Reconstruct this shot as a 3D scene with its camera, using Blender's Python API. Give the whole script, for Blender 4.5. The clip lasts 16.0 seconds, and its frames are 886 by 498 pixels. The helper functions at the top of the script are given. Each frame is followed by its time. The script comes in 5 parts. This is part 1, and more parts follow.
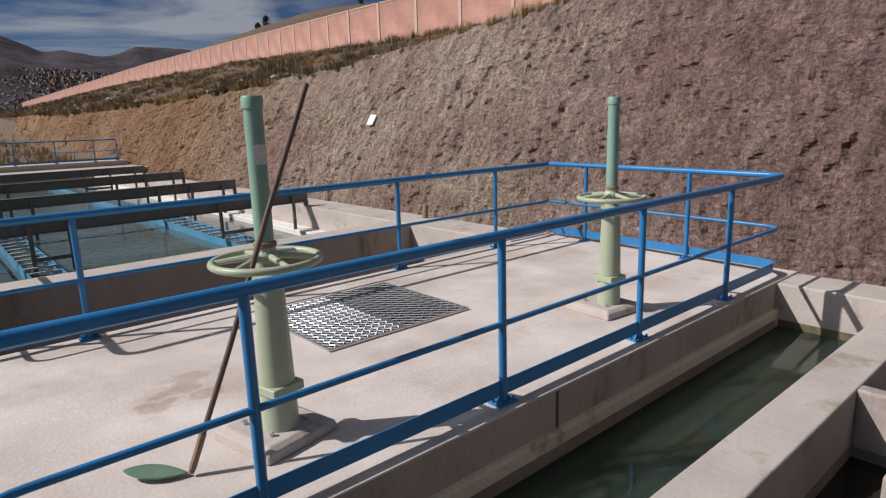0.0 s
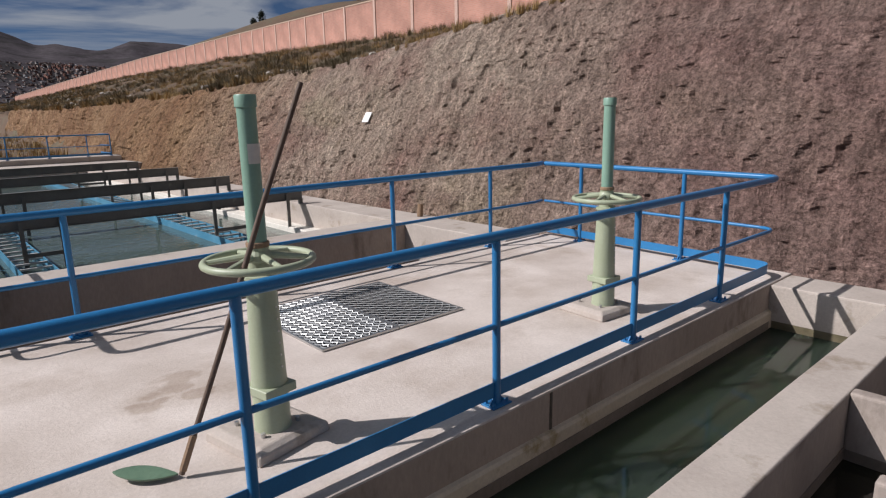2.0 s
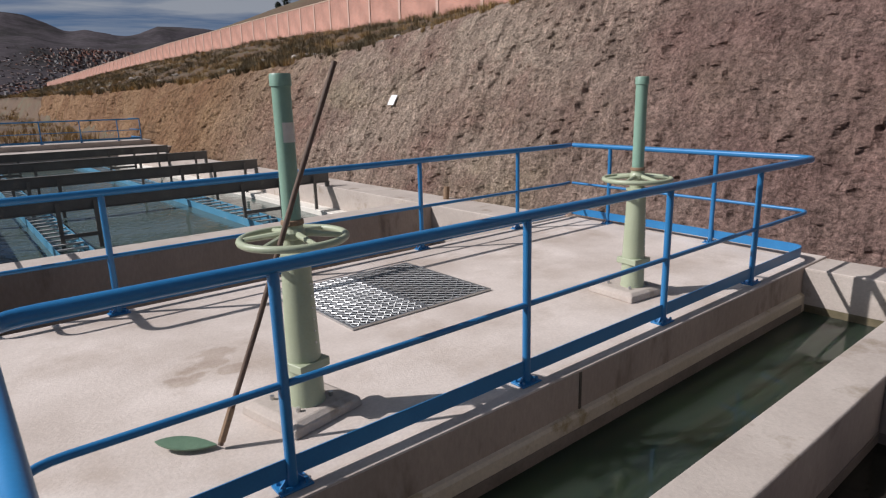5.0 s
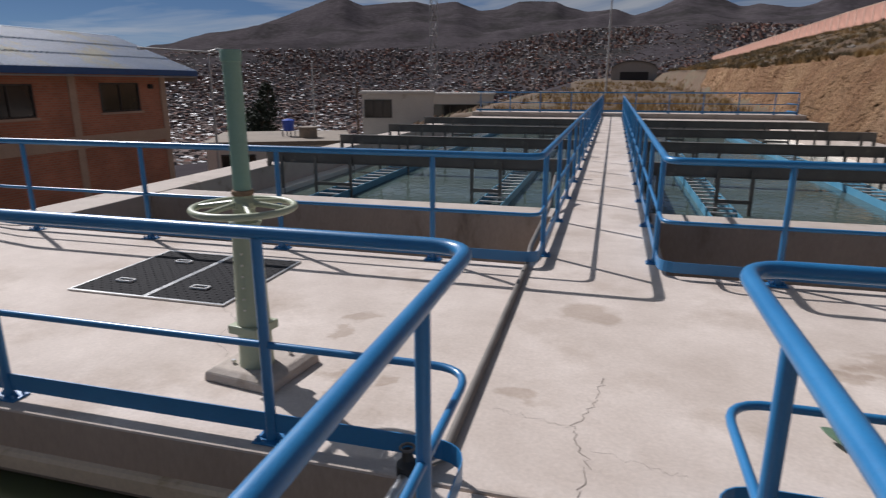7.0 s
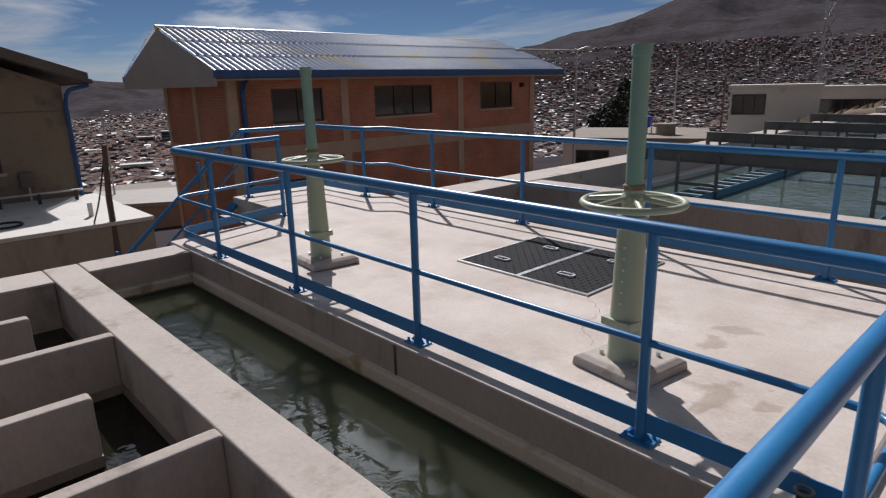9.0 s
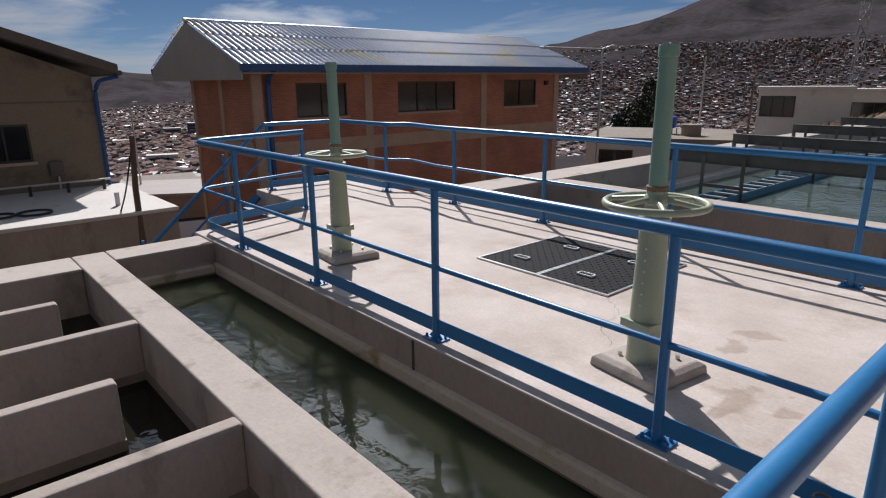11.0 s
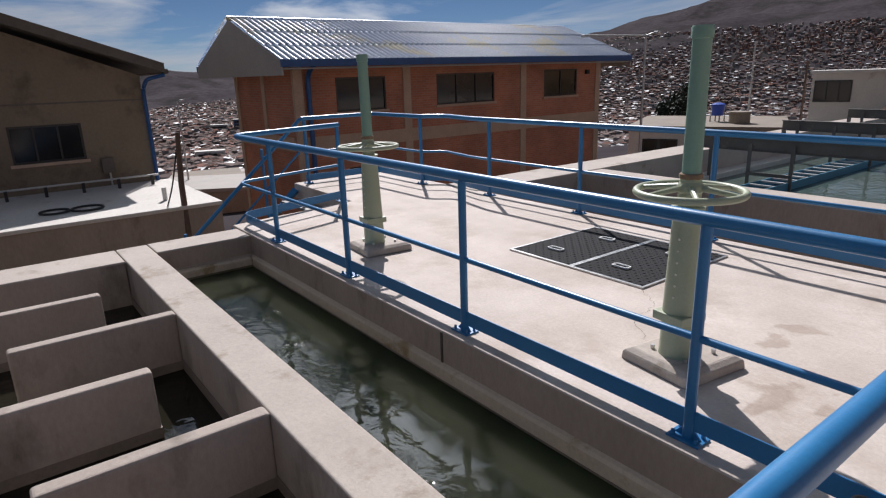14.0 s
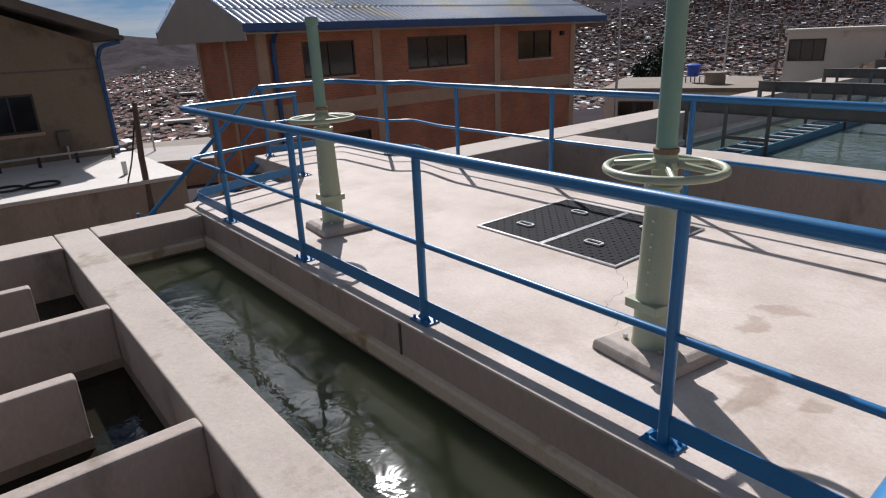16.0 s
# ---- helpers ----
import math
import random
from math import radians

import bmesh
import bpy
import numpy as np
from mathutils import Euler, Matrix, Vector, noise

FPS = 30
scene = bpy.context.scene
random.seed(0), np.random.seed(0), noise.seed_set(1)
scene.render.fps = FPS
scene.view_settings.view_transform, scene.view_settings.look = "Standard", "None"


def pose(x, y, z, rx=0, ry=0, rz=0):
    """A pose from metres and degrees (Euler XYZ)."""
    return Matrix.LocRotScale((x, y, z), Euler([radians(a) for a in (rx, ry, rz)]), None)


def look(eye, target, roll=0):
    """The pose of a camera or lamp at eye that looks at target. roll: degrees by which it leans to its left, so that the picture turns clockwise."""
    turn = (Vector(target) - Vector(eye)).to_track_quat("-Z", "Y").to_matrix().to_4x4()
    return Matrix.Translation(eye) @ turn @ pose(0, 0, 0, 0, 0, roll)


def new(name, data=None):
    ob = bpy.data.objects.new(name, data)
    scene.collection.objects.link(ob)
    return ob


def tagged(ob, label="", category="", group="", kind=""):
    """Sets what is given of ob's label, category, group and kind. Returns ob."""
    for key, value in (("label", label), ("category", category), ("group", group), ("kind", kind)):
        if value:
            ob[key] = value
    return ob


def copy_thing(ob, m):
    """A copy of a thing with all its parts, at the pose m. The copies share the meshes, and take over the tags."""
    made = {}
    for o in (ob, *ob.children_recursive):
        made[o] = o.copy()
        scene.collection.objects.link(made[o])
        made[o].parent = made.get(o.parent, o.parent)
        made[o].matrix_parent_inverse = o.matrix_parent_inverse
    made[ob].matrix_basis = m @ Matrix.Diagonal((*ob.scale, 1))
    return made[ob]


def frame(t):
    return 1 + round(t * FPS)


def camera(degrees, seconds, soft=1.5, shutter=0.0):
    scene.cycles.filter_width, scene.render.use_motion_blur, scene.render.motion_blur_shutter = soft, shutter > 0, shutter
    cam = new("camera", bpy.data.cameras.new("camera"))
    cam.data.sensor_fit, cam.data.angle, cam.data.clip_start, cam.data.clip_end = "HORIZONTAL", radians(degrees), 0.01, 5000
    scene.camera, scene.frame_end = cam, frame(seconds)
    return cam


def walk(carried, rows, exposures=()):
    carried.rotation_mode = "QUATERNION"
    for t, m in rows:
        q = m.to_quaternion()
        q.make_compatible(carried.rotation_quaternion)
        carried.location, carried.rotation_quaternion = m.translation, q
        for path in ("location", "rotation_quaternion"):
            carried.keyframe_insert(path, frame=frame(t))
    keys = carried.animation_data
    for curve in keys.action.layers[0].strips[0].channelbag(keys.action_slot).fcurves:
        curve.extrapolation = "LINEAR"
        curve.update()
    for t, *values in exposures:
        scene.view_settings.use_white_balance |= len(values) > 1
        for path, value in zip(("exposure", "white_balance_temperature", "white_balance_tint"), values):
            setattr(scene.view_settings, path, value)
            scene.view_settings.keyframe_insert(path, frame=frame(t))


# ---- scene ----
cam = camera(72.0, 16.0, soft=1.2, shutter=0.25)
PATH = [
    (0, (0.754, -2.179, 1.557), (2.039, -0.704, 1.142), -1.7),
    (0.5, (0.756, -2.175, 1.575), (2.051, -0.715, 1.139), -1.1),
    (1, (0.762, -2.175, 1.577), (2.053, -0.709, 1.147), -1.1),
    (1.5, (0.766, -2.171, 1.573), (2.063, -0.709, 1.15), -1.1),
    (2, (0.77, -2.165, 1.57), (2.067, -0.702, 1.147), -1.2),
    (2.5, (0.773, -2.153, 1.569), (2.075, -0.697, 1.137), -1.1),
    (3, (0.773, -2.15, 1.571), (2.074, -0.696, 1.132), -1.3),
    (3.2, (0.772, -2.15, 1.57), (2.083, -0.704, 1.134), -1.2),
    (5.3, (0.706, -2.156, 1.546), (1.887, -0.618, 1.056), -1.7),
    (5.5, (0.69, -2.142, 1.55), (1.77, -0.537, 1.041), -1.7),
    (5.7, (0.661, -2.122, 1.52), (1.577, -0.418, 1.012), -1.7),
    (6, (0.592, -2.057, 1.513), (1.135, -0.211, 0.968), -0.4),
    (6.5, (0.47, -2.079, 1.51), (0.397, -0.158, 0.957), 0.3),
    (7, (0.287, -2.112, 1.532), (-0.22, -0.25, 1.008), -0.0),
    (7.5, (0.176, -2.162, 1.529), (-0.616, -0.402, 1.005), -0.4),
    (8, (0.099, -2.181, 1.531), (-1.035, -0.612, 1.029), -0.3),
    (8.5, (0.123, -2.188, 1.528), (-1.186, -0.767, 1.008), 0.5),
    (9, (0.087, -2.226, 1.525), (-1.329, -0.914, 1.003), -1.4),
    (9.2, (0.08, -2.241, 1.53), (-1.359, -0.956, 1.004), -1.5),
    (11.5, (0.096, -2.236, 1.527), (-1.359, -0.971, 0.994), -0.4),
    (12, (0.088, -2.221, 1.518), (-1.362, -0.95, 0.986), -0.4),
    (12.5, (0.076, -2.218, 1.519), (-1.384, -0.965, 0.973), -0.8),
    (13, (0.09, -2.209, 1.519), (-1.388, -0.977, 0.972), -1.2),
    (13.5, (0.104, -2.184, 1.515), (-1.394, -0.98, 0.962), -1.8),
    (14, (0.12, -2.158, 1.511), (-1.418, -1.004, 0.959), -1.8),
    (14.5, (0.146, -2.099, 1.51), (-1.403, -1.008, 0.867), -2.5),
    (15, (0.035, -2.006, 1.493), (-1.525, -0.924, 0.864), -2.5),
    (15.5, (-0.052, -1.906, 1.508), (-1.521, -0.72, 0.847), -2.4),
    (16, (-0.06, -1.857, 1.511), (-1.531, -0.673, 0.851), -2.5),
]
walk(cam, [(t, look(eye, target, roll)) for t, eye, target, roll in PATH], [(0.0, -0.16, 6050, 12), (5.5, -0.17, 6050, 12), (7.0, -0.21, 6050, 12), (9.0, -0.19, 6050, 12), (12.5, -0.02, 6050, 12), (16.0, 0.03, 6050, 12)])

# ---- light ----
SUN_AZ, SUN_EL = -58.0, 39.8
_a, _e = radians(SUN_AZ), radians(SUN_EL)
SUN_DIR = Vector((math.sin(_a) * math.cos(_e), math.cos(_a) * math.cos(_e), math.sin(_e)))
world = bpy.data.worlds.new("sky")
scene.world = world
world.use_nodes = True


def build_sky():
    nt = world.node_tree
    nt.nodes.clear()
    out = nt.nodes.new("ShaderNodeOutputWorld")
    bg = nt.nodes.new("ShaderNodeBackground")
    sky = nt.nodes.new("ShaderNodeTexSky")
    sky.sky_type, sky.sun_disc = "NISHITA", False
    sky.sun_elevation, sky.sun_rotation = radians(SUN_EL), radians(SUN_AZ)
    sky.altitude, sky.air_density, sky.dust_density, sky.ozone_density = 3800, 0.9, 0.15, 4.0
    bg.inputs["Strength"].default_value = 0.038
    co = nt.nodes.new("ShaderNodeTexCoord")
    mp = nt.nodes.new("ShaderNodeMapping")
    mp.inputs["Scale"].default_value = (1.3, 2.2, 11.0)
    mp.inputs["Rotation"].default_value = (radians(3), radians(-4), radians(20))
    nz = nt.nodes.new("ShaderNodeTexNoise")
    nz.inputs["Scale"].default_value, nz.inputs["Detail"].default_value, nz.inputs["Roughness"].default_value = 1.6, 8, 0.55
    nz.inputs["Distortion"].default_value = 0.6
    rp = nt.nodes.new("ShaderNodeValToRGB")
    rp.color_ramp.elements[0].position, rp.color_ramp.elements[1].position = 0.45, 0.615
    rp.color_ramp.elements[0].color, rp.color_ramp.elements[1].color = (0, 0, 0, 1), (0.9, 0.9, 0.9, 1)
    mx = nt.nodes.new("ShaderNodeMix")
    mx.data_type = "RGBA"
    cloud = nt.nodes.new("ShaderNodeRGB")
    cloud.outputs[0].default_value = (9.0, 9.3, 9.8, 1)
    L = nt.links.new
    L(co.outputs["Generated"], mp.inputs["Vector"])
    L(mp.outputs["Vector"], nz.inputs["Vector"])
    L(nz.outputs["Fac"], rp.inputs["Fac"])
    L(rp.outputs["Color"], mx.inputs["Factor"])
    L(sky.outputs["Color"], mx.inputs["A"])
    # clouds near the sun scatter more light forward
    dt = nt.nodes.new("ShaderNodeVectorMath")
    dt.operation = "DOT_PRODUCT"
    dt.inputs[1].default_value = SUN_DIR
    L(co.outputs["Generated"], dt.inputs[0])
    cl = nt.nodes.new("ShaderNodeMath")
    cl.operation = "MAXIMUM"
    cl.inputs[1].default_value = 0.0
    L(dt.outputs["Value"], cl.inputs[0])
    pw = nt.nodes.new("ShaderNodeMath")
    pw.operation = "POWER"
    pw.inputs[1].default_value = 14.0
    L(cl.outputs[0], pw.inputs[0])
    gain = nt.nodes.new("ShaderNodeMath")
    gain.operation = "MULTIPLY_ADD"
    gain.inputs[1].default_value, gain.inputs[2].default_value = 10.0, 1.0
    L(pw.outputs[0], gain.inputs[0])
    sc = nt.nodes.new("ShaderNodeVectorMath")
    sc.operation = "SCALE"
    L(cloud.outputs[0], sc.inputs[0])
    L(gain.outputs[0], sc.inputs["Scale"])
    L(sc.outputs[0], mx.inputs["B"])
    L(mx.outputs["Result"], bg.inputs["Color"])
    L(bg.outputs["Background"], out.inputs["Surface"])


build_sky()
sun_data = bpy.data.lights.new("sun", "SUN")
sun_data.energy, sun_data.angle, sun_data.color = 5.4, radians(0.53), (1.0, 0.93, 0.87)
sun = new("sun", sun_data)
sun.matrix_world = look(SUN_DIR * 60, (0, 0, 0))


# ---- materials ----
def mat(name, c1, c2, rough=0.8, metal=0.0, scale=3.0, fine=60.0, bump=0.15, grain=0.12, c3=None, spot=(0.62, 0.7), spot_scale=1.2,
        stretch=(1, 1, 1), spec=0.5, island=0.0, depth=0.01):
    """Two colours mixed by a broad noise, a fine grain, optional stains c3 and a fine relief."""
    m = bpy.data.materials.new(name)
    m.use_nodes = True
    nt = m.node_tree
    N, L = nt.nodes.new, nt.links.new
    b = nt.nodes["Principled BSDF"]
    b.inputs["Roughness"].default_value, b.inputs["Metallic"].default_value = rough, metal
    b.inputs["Specular IOR Level"].default_value = spec
    co = N("ShaderNodeTexCoord")
    mp = N("ShaderNodeMapping")
    mp.inputs["Scale"].default_value = stretch
    L(co.outputs["Object"], mp.inputs["Vector"])

    def noise_tex(s, d=5, r=0.6):
        n = N("ShaderNodeTexNoise")
        n.inputs["Scale"].default_value, n.inputs["Detail"].default_value, n.inputs["Roughness"].default_value = s, d, r
        L(mp.outputs["Vector"], n.inputs["Vector"])
        return n

    def mix(fac, a, bb, mode="MIX"):
        x = N("ShaderNodeMix")
        x.data_type, x.blend_type = "RGBA", mode
        for v, k in ((fac, "Factor"), (a, "A"), (bb, "B")):
            if hasattr(v, "is_linked"):
                L(v, x.inputs[k])
            elif isinstance(v, (int, float)):
                x.inputs[k].default_value = v
            else:
                x.inputs[k].default_value = (*v, 1)
        return x.outputs["Result"]

    def ramp(fac, lo, hi):
        r = N("ShaderNodeMapRange")
        r.inputs["From Min"].default_value, r.inputs["From Max"].default_value = lo, hi
        L(fac, r.inputs["Value"])
        return r.outputs["Result"]

    big = noise_tex(scale)
    col = mix(ramp(big.outputs["Fac"], 0.3, 0.7), c1, c2)
    if c3:
        st = noise_tex(spot_scale, 6, 0.65)
        col = mix(ramp(st.outputs["Fac"], *spot), col, c3)
    gr = noise_tex(fine, 4, 0.7)
    g = N("ShaderNodeMapRange")
    g.inputs["From Min"].default_value, g.inputs["From Max"].default_value = 0.25, 0.75
    g.inputs["To Min"].default_value, g.inputs["To Max"].default_value = 1 - grain, 1 + grain
    L(gr.outputs["Fac"], g.inputs["Value"])
    col = mix(1.0, col, g.outputs["Result"], "MULTIPLY")
    if island:
        ge = N("ShaderNodeNewGeometry")
        i = N("ShaderNodeMapRange")
        i.inputs["To Min"].default_value, i.inputs["To Max"].default_value = 1 - island, 1 + island
        L(ge.outputs["Random Per Island"], i.inputs["Value"])
        col = mix(1.0, col, i.outputs["Result"], "MULTIPLY")
    L(col, b.inputs["Base Color"])
    rr = N("ShaderNodeMapRange")
    rr.inputs["To Min"].default_value, rr.inputs["To Max"].default_value = max(0.02, rough - 0.12), min(1, rough + 0.12)
    L(big.outputs["Fac"], rr.inputs["Value"])
    L(rr.outputs["Result"], b.inputs["Roughness"])
    if bump:
        bp = N("ShaderNodeBump")
        bp.inputs["Strength"].default_value, bp.inputs["Distance"].default_value = bump, depth
        L(gr.outputs["Fac"], bp.inputs["Height"])
        L(bp.outputs["Normal"], b.inputs["Normal"])
    return m


M_DECK = mat("deck_concrete", (0.45, 0.38, 0.325), (0.645, 0.57, 0.51), 0.85, scale=1.3, fine=45, bump=0.3, grain=0.11,
             c3=(0.42, 0.345, 0.285), spot=(0.51, 0.68), spot_scale=1.1)
M_WALL = mat("wall_concrete", (0.38, 0.325, 0.28), (0.49, 0.43, 0.375), 0.85, scale=1.6, fine=40, bump=0.35, grain=0.1,
             c3=(0.27, 0.22, 0.165), spot=(0.58, 0.7), spot_scale=2.2)
def add_damp(m, spots):
    """Soft irregular damp patches at places of the deck."""
    nt = m.node_tree
    N, L = nt.nodes.new, nt.links.new
    b = nt.nodes["Principled BSDF"]
    base = b.inputs["Base Color"].links[0].from_socket
    co = N("ShaderNodeTexCoord")
    nz = N("ShaderNodeTexNoise")
    nz.inputs["Scale"].default_value, nz.inputs["Detail"].default_value = 3.5, 5
    L(co.outputs["Object"], nz.inputs["Vector"])
    off = N("ShaderNodeVectorMath")
    off.operation = "MULTIPLY_ADD"
    off.inputs[1].default_value, off.inputs[2].default_value = (0.5, 0.5, 0), (-0.25, -0.25, 0)
    L(nz.outputs["Color"], off.inputs[0])
    ad = N("ShaderNodeVectorMath")
    L(co.outputs["Object"], ad.inputs[0])
    L(off.outputs[0], ad.inputs[1])
    last = None
    for x, y, r in spots:
        ds = N("ShaderNodeVectorMath")
        ds.operation = "DISTANCE"
        ds.inputs[1].default_value = (x, y, 0)
        L(ad.outputs[0], ds.inputs[0])
        mr = N("ShaderNodeMapRange")
        mr.inputs["From Min"].default_value, mr.inputs["From Max"].default_value = r * 0.8, r * 1.25
        mr.inputs["To Min"].default_value, mr.inputs["To Max"].default_value = 1, 0
        L(ds.outputs["Value"], mr.inputs["Value"])
        if last is None:
            last = mr.outputs["Result"]
        else:
            mx = N("ShaderNodeMath")
            mx.operation = "MAXIMUM"
            L(last, mx.inputs[0])
            L(mr.outputs["Result"], mx.inputs[1])
            last = mx.outputs[0]
    k = N("ShaderNodeMix")
    k.data_type, k.blend_type = "RGBA", "MULTIPLY"
    k.inputs["B"].default_value = (0.76, 0.72, 0.68, 1)
    L(last, k.inputs["Factor"])
    L(base, k.inputs["A"])
    L(k.outputs["Result"], b.inputs["Base Color"])


add_damp(M_DECK, [(-0.09, 0.67, 0.1), (0.21, 1.93, 0.17), (1.83, 1.57, 0.12), (1.9, 1.32, 0.1), (1.85, 1.62, 0.13), (1.62, 1.36, 0.1), (-1.02, 0.67, 0.09), (-1.27, 1.49, 0.1), (-1.02, 0.49, 0.07), (-1.01, 0.58, 0.08), (-1.28, 1.24, 0.07), (-0.76, 0.72, 0.06)])
# stained channel wall; its darker tone also paints the shaded left channel end
M_WALLD = mat("stained_and_shaded_concrete", (0.33, 0.262, 0.215), (0.44, 0.355, 0.295), 0.85, scale=1.2, fine=40, bump=0.35, grain=0.12,
              c3=(0.22, 0.17, 0.135), spot=(0.55, 0.68), spot_scale=2.6, stretch=(1, 1, 0.35))
# M_WALL lowered in tone to carry the shade inside the cells
M_CELL = mat("shaded_cell_concrete", (0.33, 0.275, 0.235), (0.43, 0.365, 0.315), 0.85, scale=1.6, fine=40, bump=0.35, grain=0.1,
             c3=(0.2, 0.165, 0.135), spot=(0.55, 0.7), spot_scale=2.0, stretch=(1, 1, 0.5))
M_TIDE = mat("tide_stain", (0.17, 0.138, 0.112), (0.25, 0.205, 0.17), 0.6, scale=3, fine=40, bump=0.3, grain=0.15)
M_WET = mat("wet_concrete", (0.10, 0.085, 0.05), (0.19, 0.16, 0.10), 0.35, scale=4, fine=50, bump=0.2, grain=0.15)
M_LEDGE = mat("pale_ledge_render", (0.55, 0.46, 0.34), (0.62, 0.53, 0.41), 0.8, scale=2, fine=40, bump=0.2, c3=(0.36, 0.27, 0.15),
              spot=(0.58, 0.68), spot_scale=3)
M_BLUE = mat("blue_paint", (0.022, 0.15, 0.35), (0.03, 0.19, 0.41), 0.33, scale=3, fine=90, bump=0.05, grain=0.08,
             c3=(0.17, 0.15, 0.12), spot=(0.715, 0.735), spot_scale=13)
M_BLUEW = mat("faded_blue_paint", (0.05, 0.195, 0.31), (0.085, 0.25, 0.37), 0.5, scale=3, fine=90, bump=0.1, c3=(0.3, 0.33, 0.34), spot_scale=6)
M_GREEN = mat("pale_green_paint", (0.342, 0.378, 0.251), (0.380, 0.414, 0.288), 0.45, scale=3, fine=80, bump=0.08, grain=0.06,
              c3=(0.30, 0.34, 0.2), spot=(0.66, 0.72), spot_scale=7)
M_GREEN2 = mat("grey_green_paint", (0.20, 0.33, 0.25), (0.24, 0.37, 0.28), 0.4, scale=3, fine=80, bump=0.06, grain=0.06)
M_BEAM = mat("weathered_grey_steel", (0.10, 0.095, 0.085), (0.17, 0.16, 0.145), 0.55, scale=1.5, fine=35, bump=0.2, c3=(0.22, 0.2, 0.17), spot_scale=3)
M_STEEL = mat("galvanised_steel", (0.42, 0.42, 0.41), (0.58, 0.58, 0.57), 0.32, 0.85, scale=6, fine=60, bump=0.1, c3=(0.15, 0.13, 0.11), spot_scale=9)
M_BLACK = mat("black_plate_and_pit_shade", (0.02, 0.02, 0.022), (0.032, 0.032, 0.034), 0.8, 0.0, scale=4, fine=70, bump=0.15, c3=(0.04, 0.037, 0.034), spot_scale=5, spec=0.08)
M_PIPE = mat("dull_grey_pipe", (0.10, 0.088, 0.078), (0.16, 0.142, 0.125), 0.6, scale=5, fine=60, bump=0.1)
M_STICK = mat("brown_wood_pole", (0.095, 0.06, 0.042), (0.15, 0.1, 0.07), 0.7, scale=6, fine=30, bump=0.3, stretch=(6, 6, 1))
M_TWINE = mat("twine", (0.2, 0.13, 0.08), (0.3, 0.2, 0.12), 0.9, scale=30, fine=120)
M_FIN = mat("green_metal_fin", (0.10, 0.17, 0.11), (0.15, 0.23, 0.15), 0.4, scale=8, fine=60, bump=0.1)
M_SOIL = mat("dry_soil", (0.085, 0.05, 0.027), (0.13, 0.08, 0.043), 0.95, scale=0.12, fine=2.5, bump=0.6, grain=0.3,
             c3=(0.10, 0.085, 0.045), spot=(0.5, 0.62), spot_scale=0.3, depth=0.1)
# the bluish haze of distance is mixed into this base colour
M_FAR = mat("hazy_far_hillside", (0.058, 0.051, 0.056), (0.085, 0.075, 0.08), 0.95, scale=0.004, fine=0.05, bump=0.0, grain=0.3, spec=0.0,
            c3=(0.046, 0.043, 0.043), spot=(0.48, 0.62), spot_scale=0.006)
M_GRASS = mat("dry_bunch_grass", (0.27, 0.172, 0.065), (0.37, 0.25, 0.1), 0.9, scale=0.4, fine=8, bump=0, island=0.35)
M_SHRUB = mat("dark_shrub", (0.095, 0.075, 0.038), (0.14, 0.105, 0.052), 0.9, scale=0.5, fine=8, bump=0, island=0.4)
M_LEAF = mat("dark_leaves", (0.02, 0.03, 0.016), (0.035, 0.045, 0.022), 0.8, scale=0.6, fine=8, bump=0, island=0.4)
M_BARK = mat("bark", (0.09, 0.065, 0.045), (0.14, 0.1, 0.07), 0.9, scale=5, fine=30, bump=0.4)
M_STONE = mat("loose_stone", (0.36, 0.32, 0.27), (0.46, 0.41, 0.35), 0.9, scale=2, fine=20, bump=0.4, island=0.2)
M_GLASS = mat("dark_window_glass", (0.012, 0.013, 0.015), (0.02, 0.021, 0.022), 0.06, scale=1, fine=5, bump=0, grain=0.0)
M_FRAME = mat("dark_window_frame", (0.02, 0.018, 0.017), (0.035, 0.03, 0.028), 0.5, scale=3, fine=30)
M_PLASTER = mat("tan_plaster", (0.18, 0.138, 0.095), (0.24, 0.186, 0.128), 0.9, scale=0.5, fine=12, bump=0.2, c3=(0.10, 0.075, 0.05),
                spot=(0.55, 0.7), spot_scale=0.7)
M_ANNEX = mat("warm_bare_concrete", (0.3, 0.24, 0.19), (0.4, 0.325, 0.26), 0.9, scale=0.7, fine=14, bump=0.25, c3=(0.2, 0.15, 0.115), spot=(0.55, 0.68), spot_scale=0.8,
              stretch=(1, 1, 0.4))
M_ROOFT = mat("dusty_flat_roof", (0.2, 0.165, 0.13), (0.28, 0.235, 0.185), 0.9, scale=0.5, fine=10, bump=0.2)
M_COLUMN = mat("concrete_frame", (0.42, 0.30, 0.222), (0.5, 0.365, 0.268), 0.9, scale=1, fine=15, bump=0.2)
M_WHITE = mat("white_render", (0.62, 0.58, 0.51), (0.72, 0.68, 0.6), 0.85, scale=0.6, fine=12, bump=0.15, c3=(0.5, 0.45, 0.38), spot_scale=0.9)
M_ROOFW = mat("pale_flat_roof", (0.58, 0.55, 0.5), (0.66, 0.63, 0.58), 0.8, scale=0.5, fine=15, bump=0.15, c3=(0.46, 0.42, 0.37), spot_scale=0.8)
M_SHEET = mat("blue_corrugated_sheet", (0.46, 0.56, 0.72), (0.6, 0.67, 0.78), 0.42, 0.0, scale=0.5, fine=10, bump=0.05, c3=(0.66, 0.63, 0.5),
              spot=(0.54, 0.64), spot_scale=0.35)
M_SOFFIT = mat("grey_gable_board", (0.33, 0.30, 0.27), (0.38, 0.35, 0.31), 0.8, scale=1, fine=12)
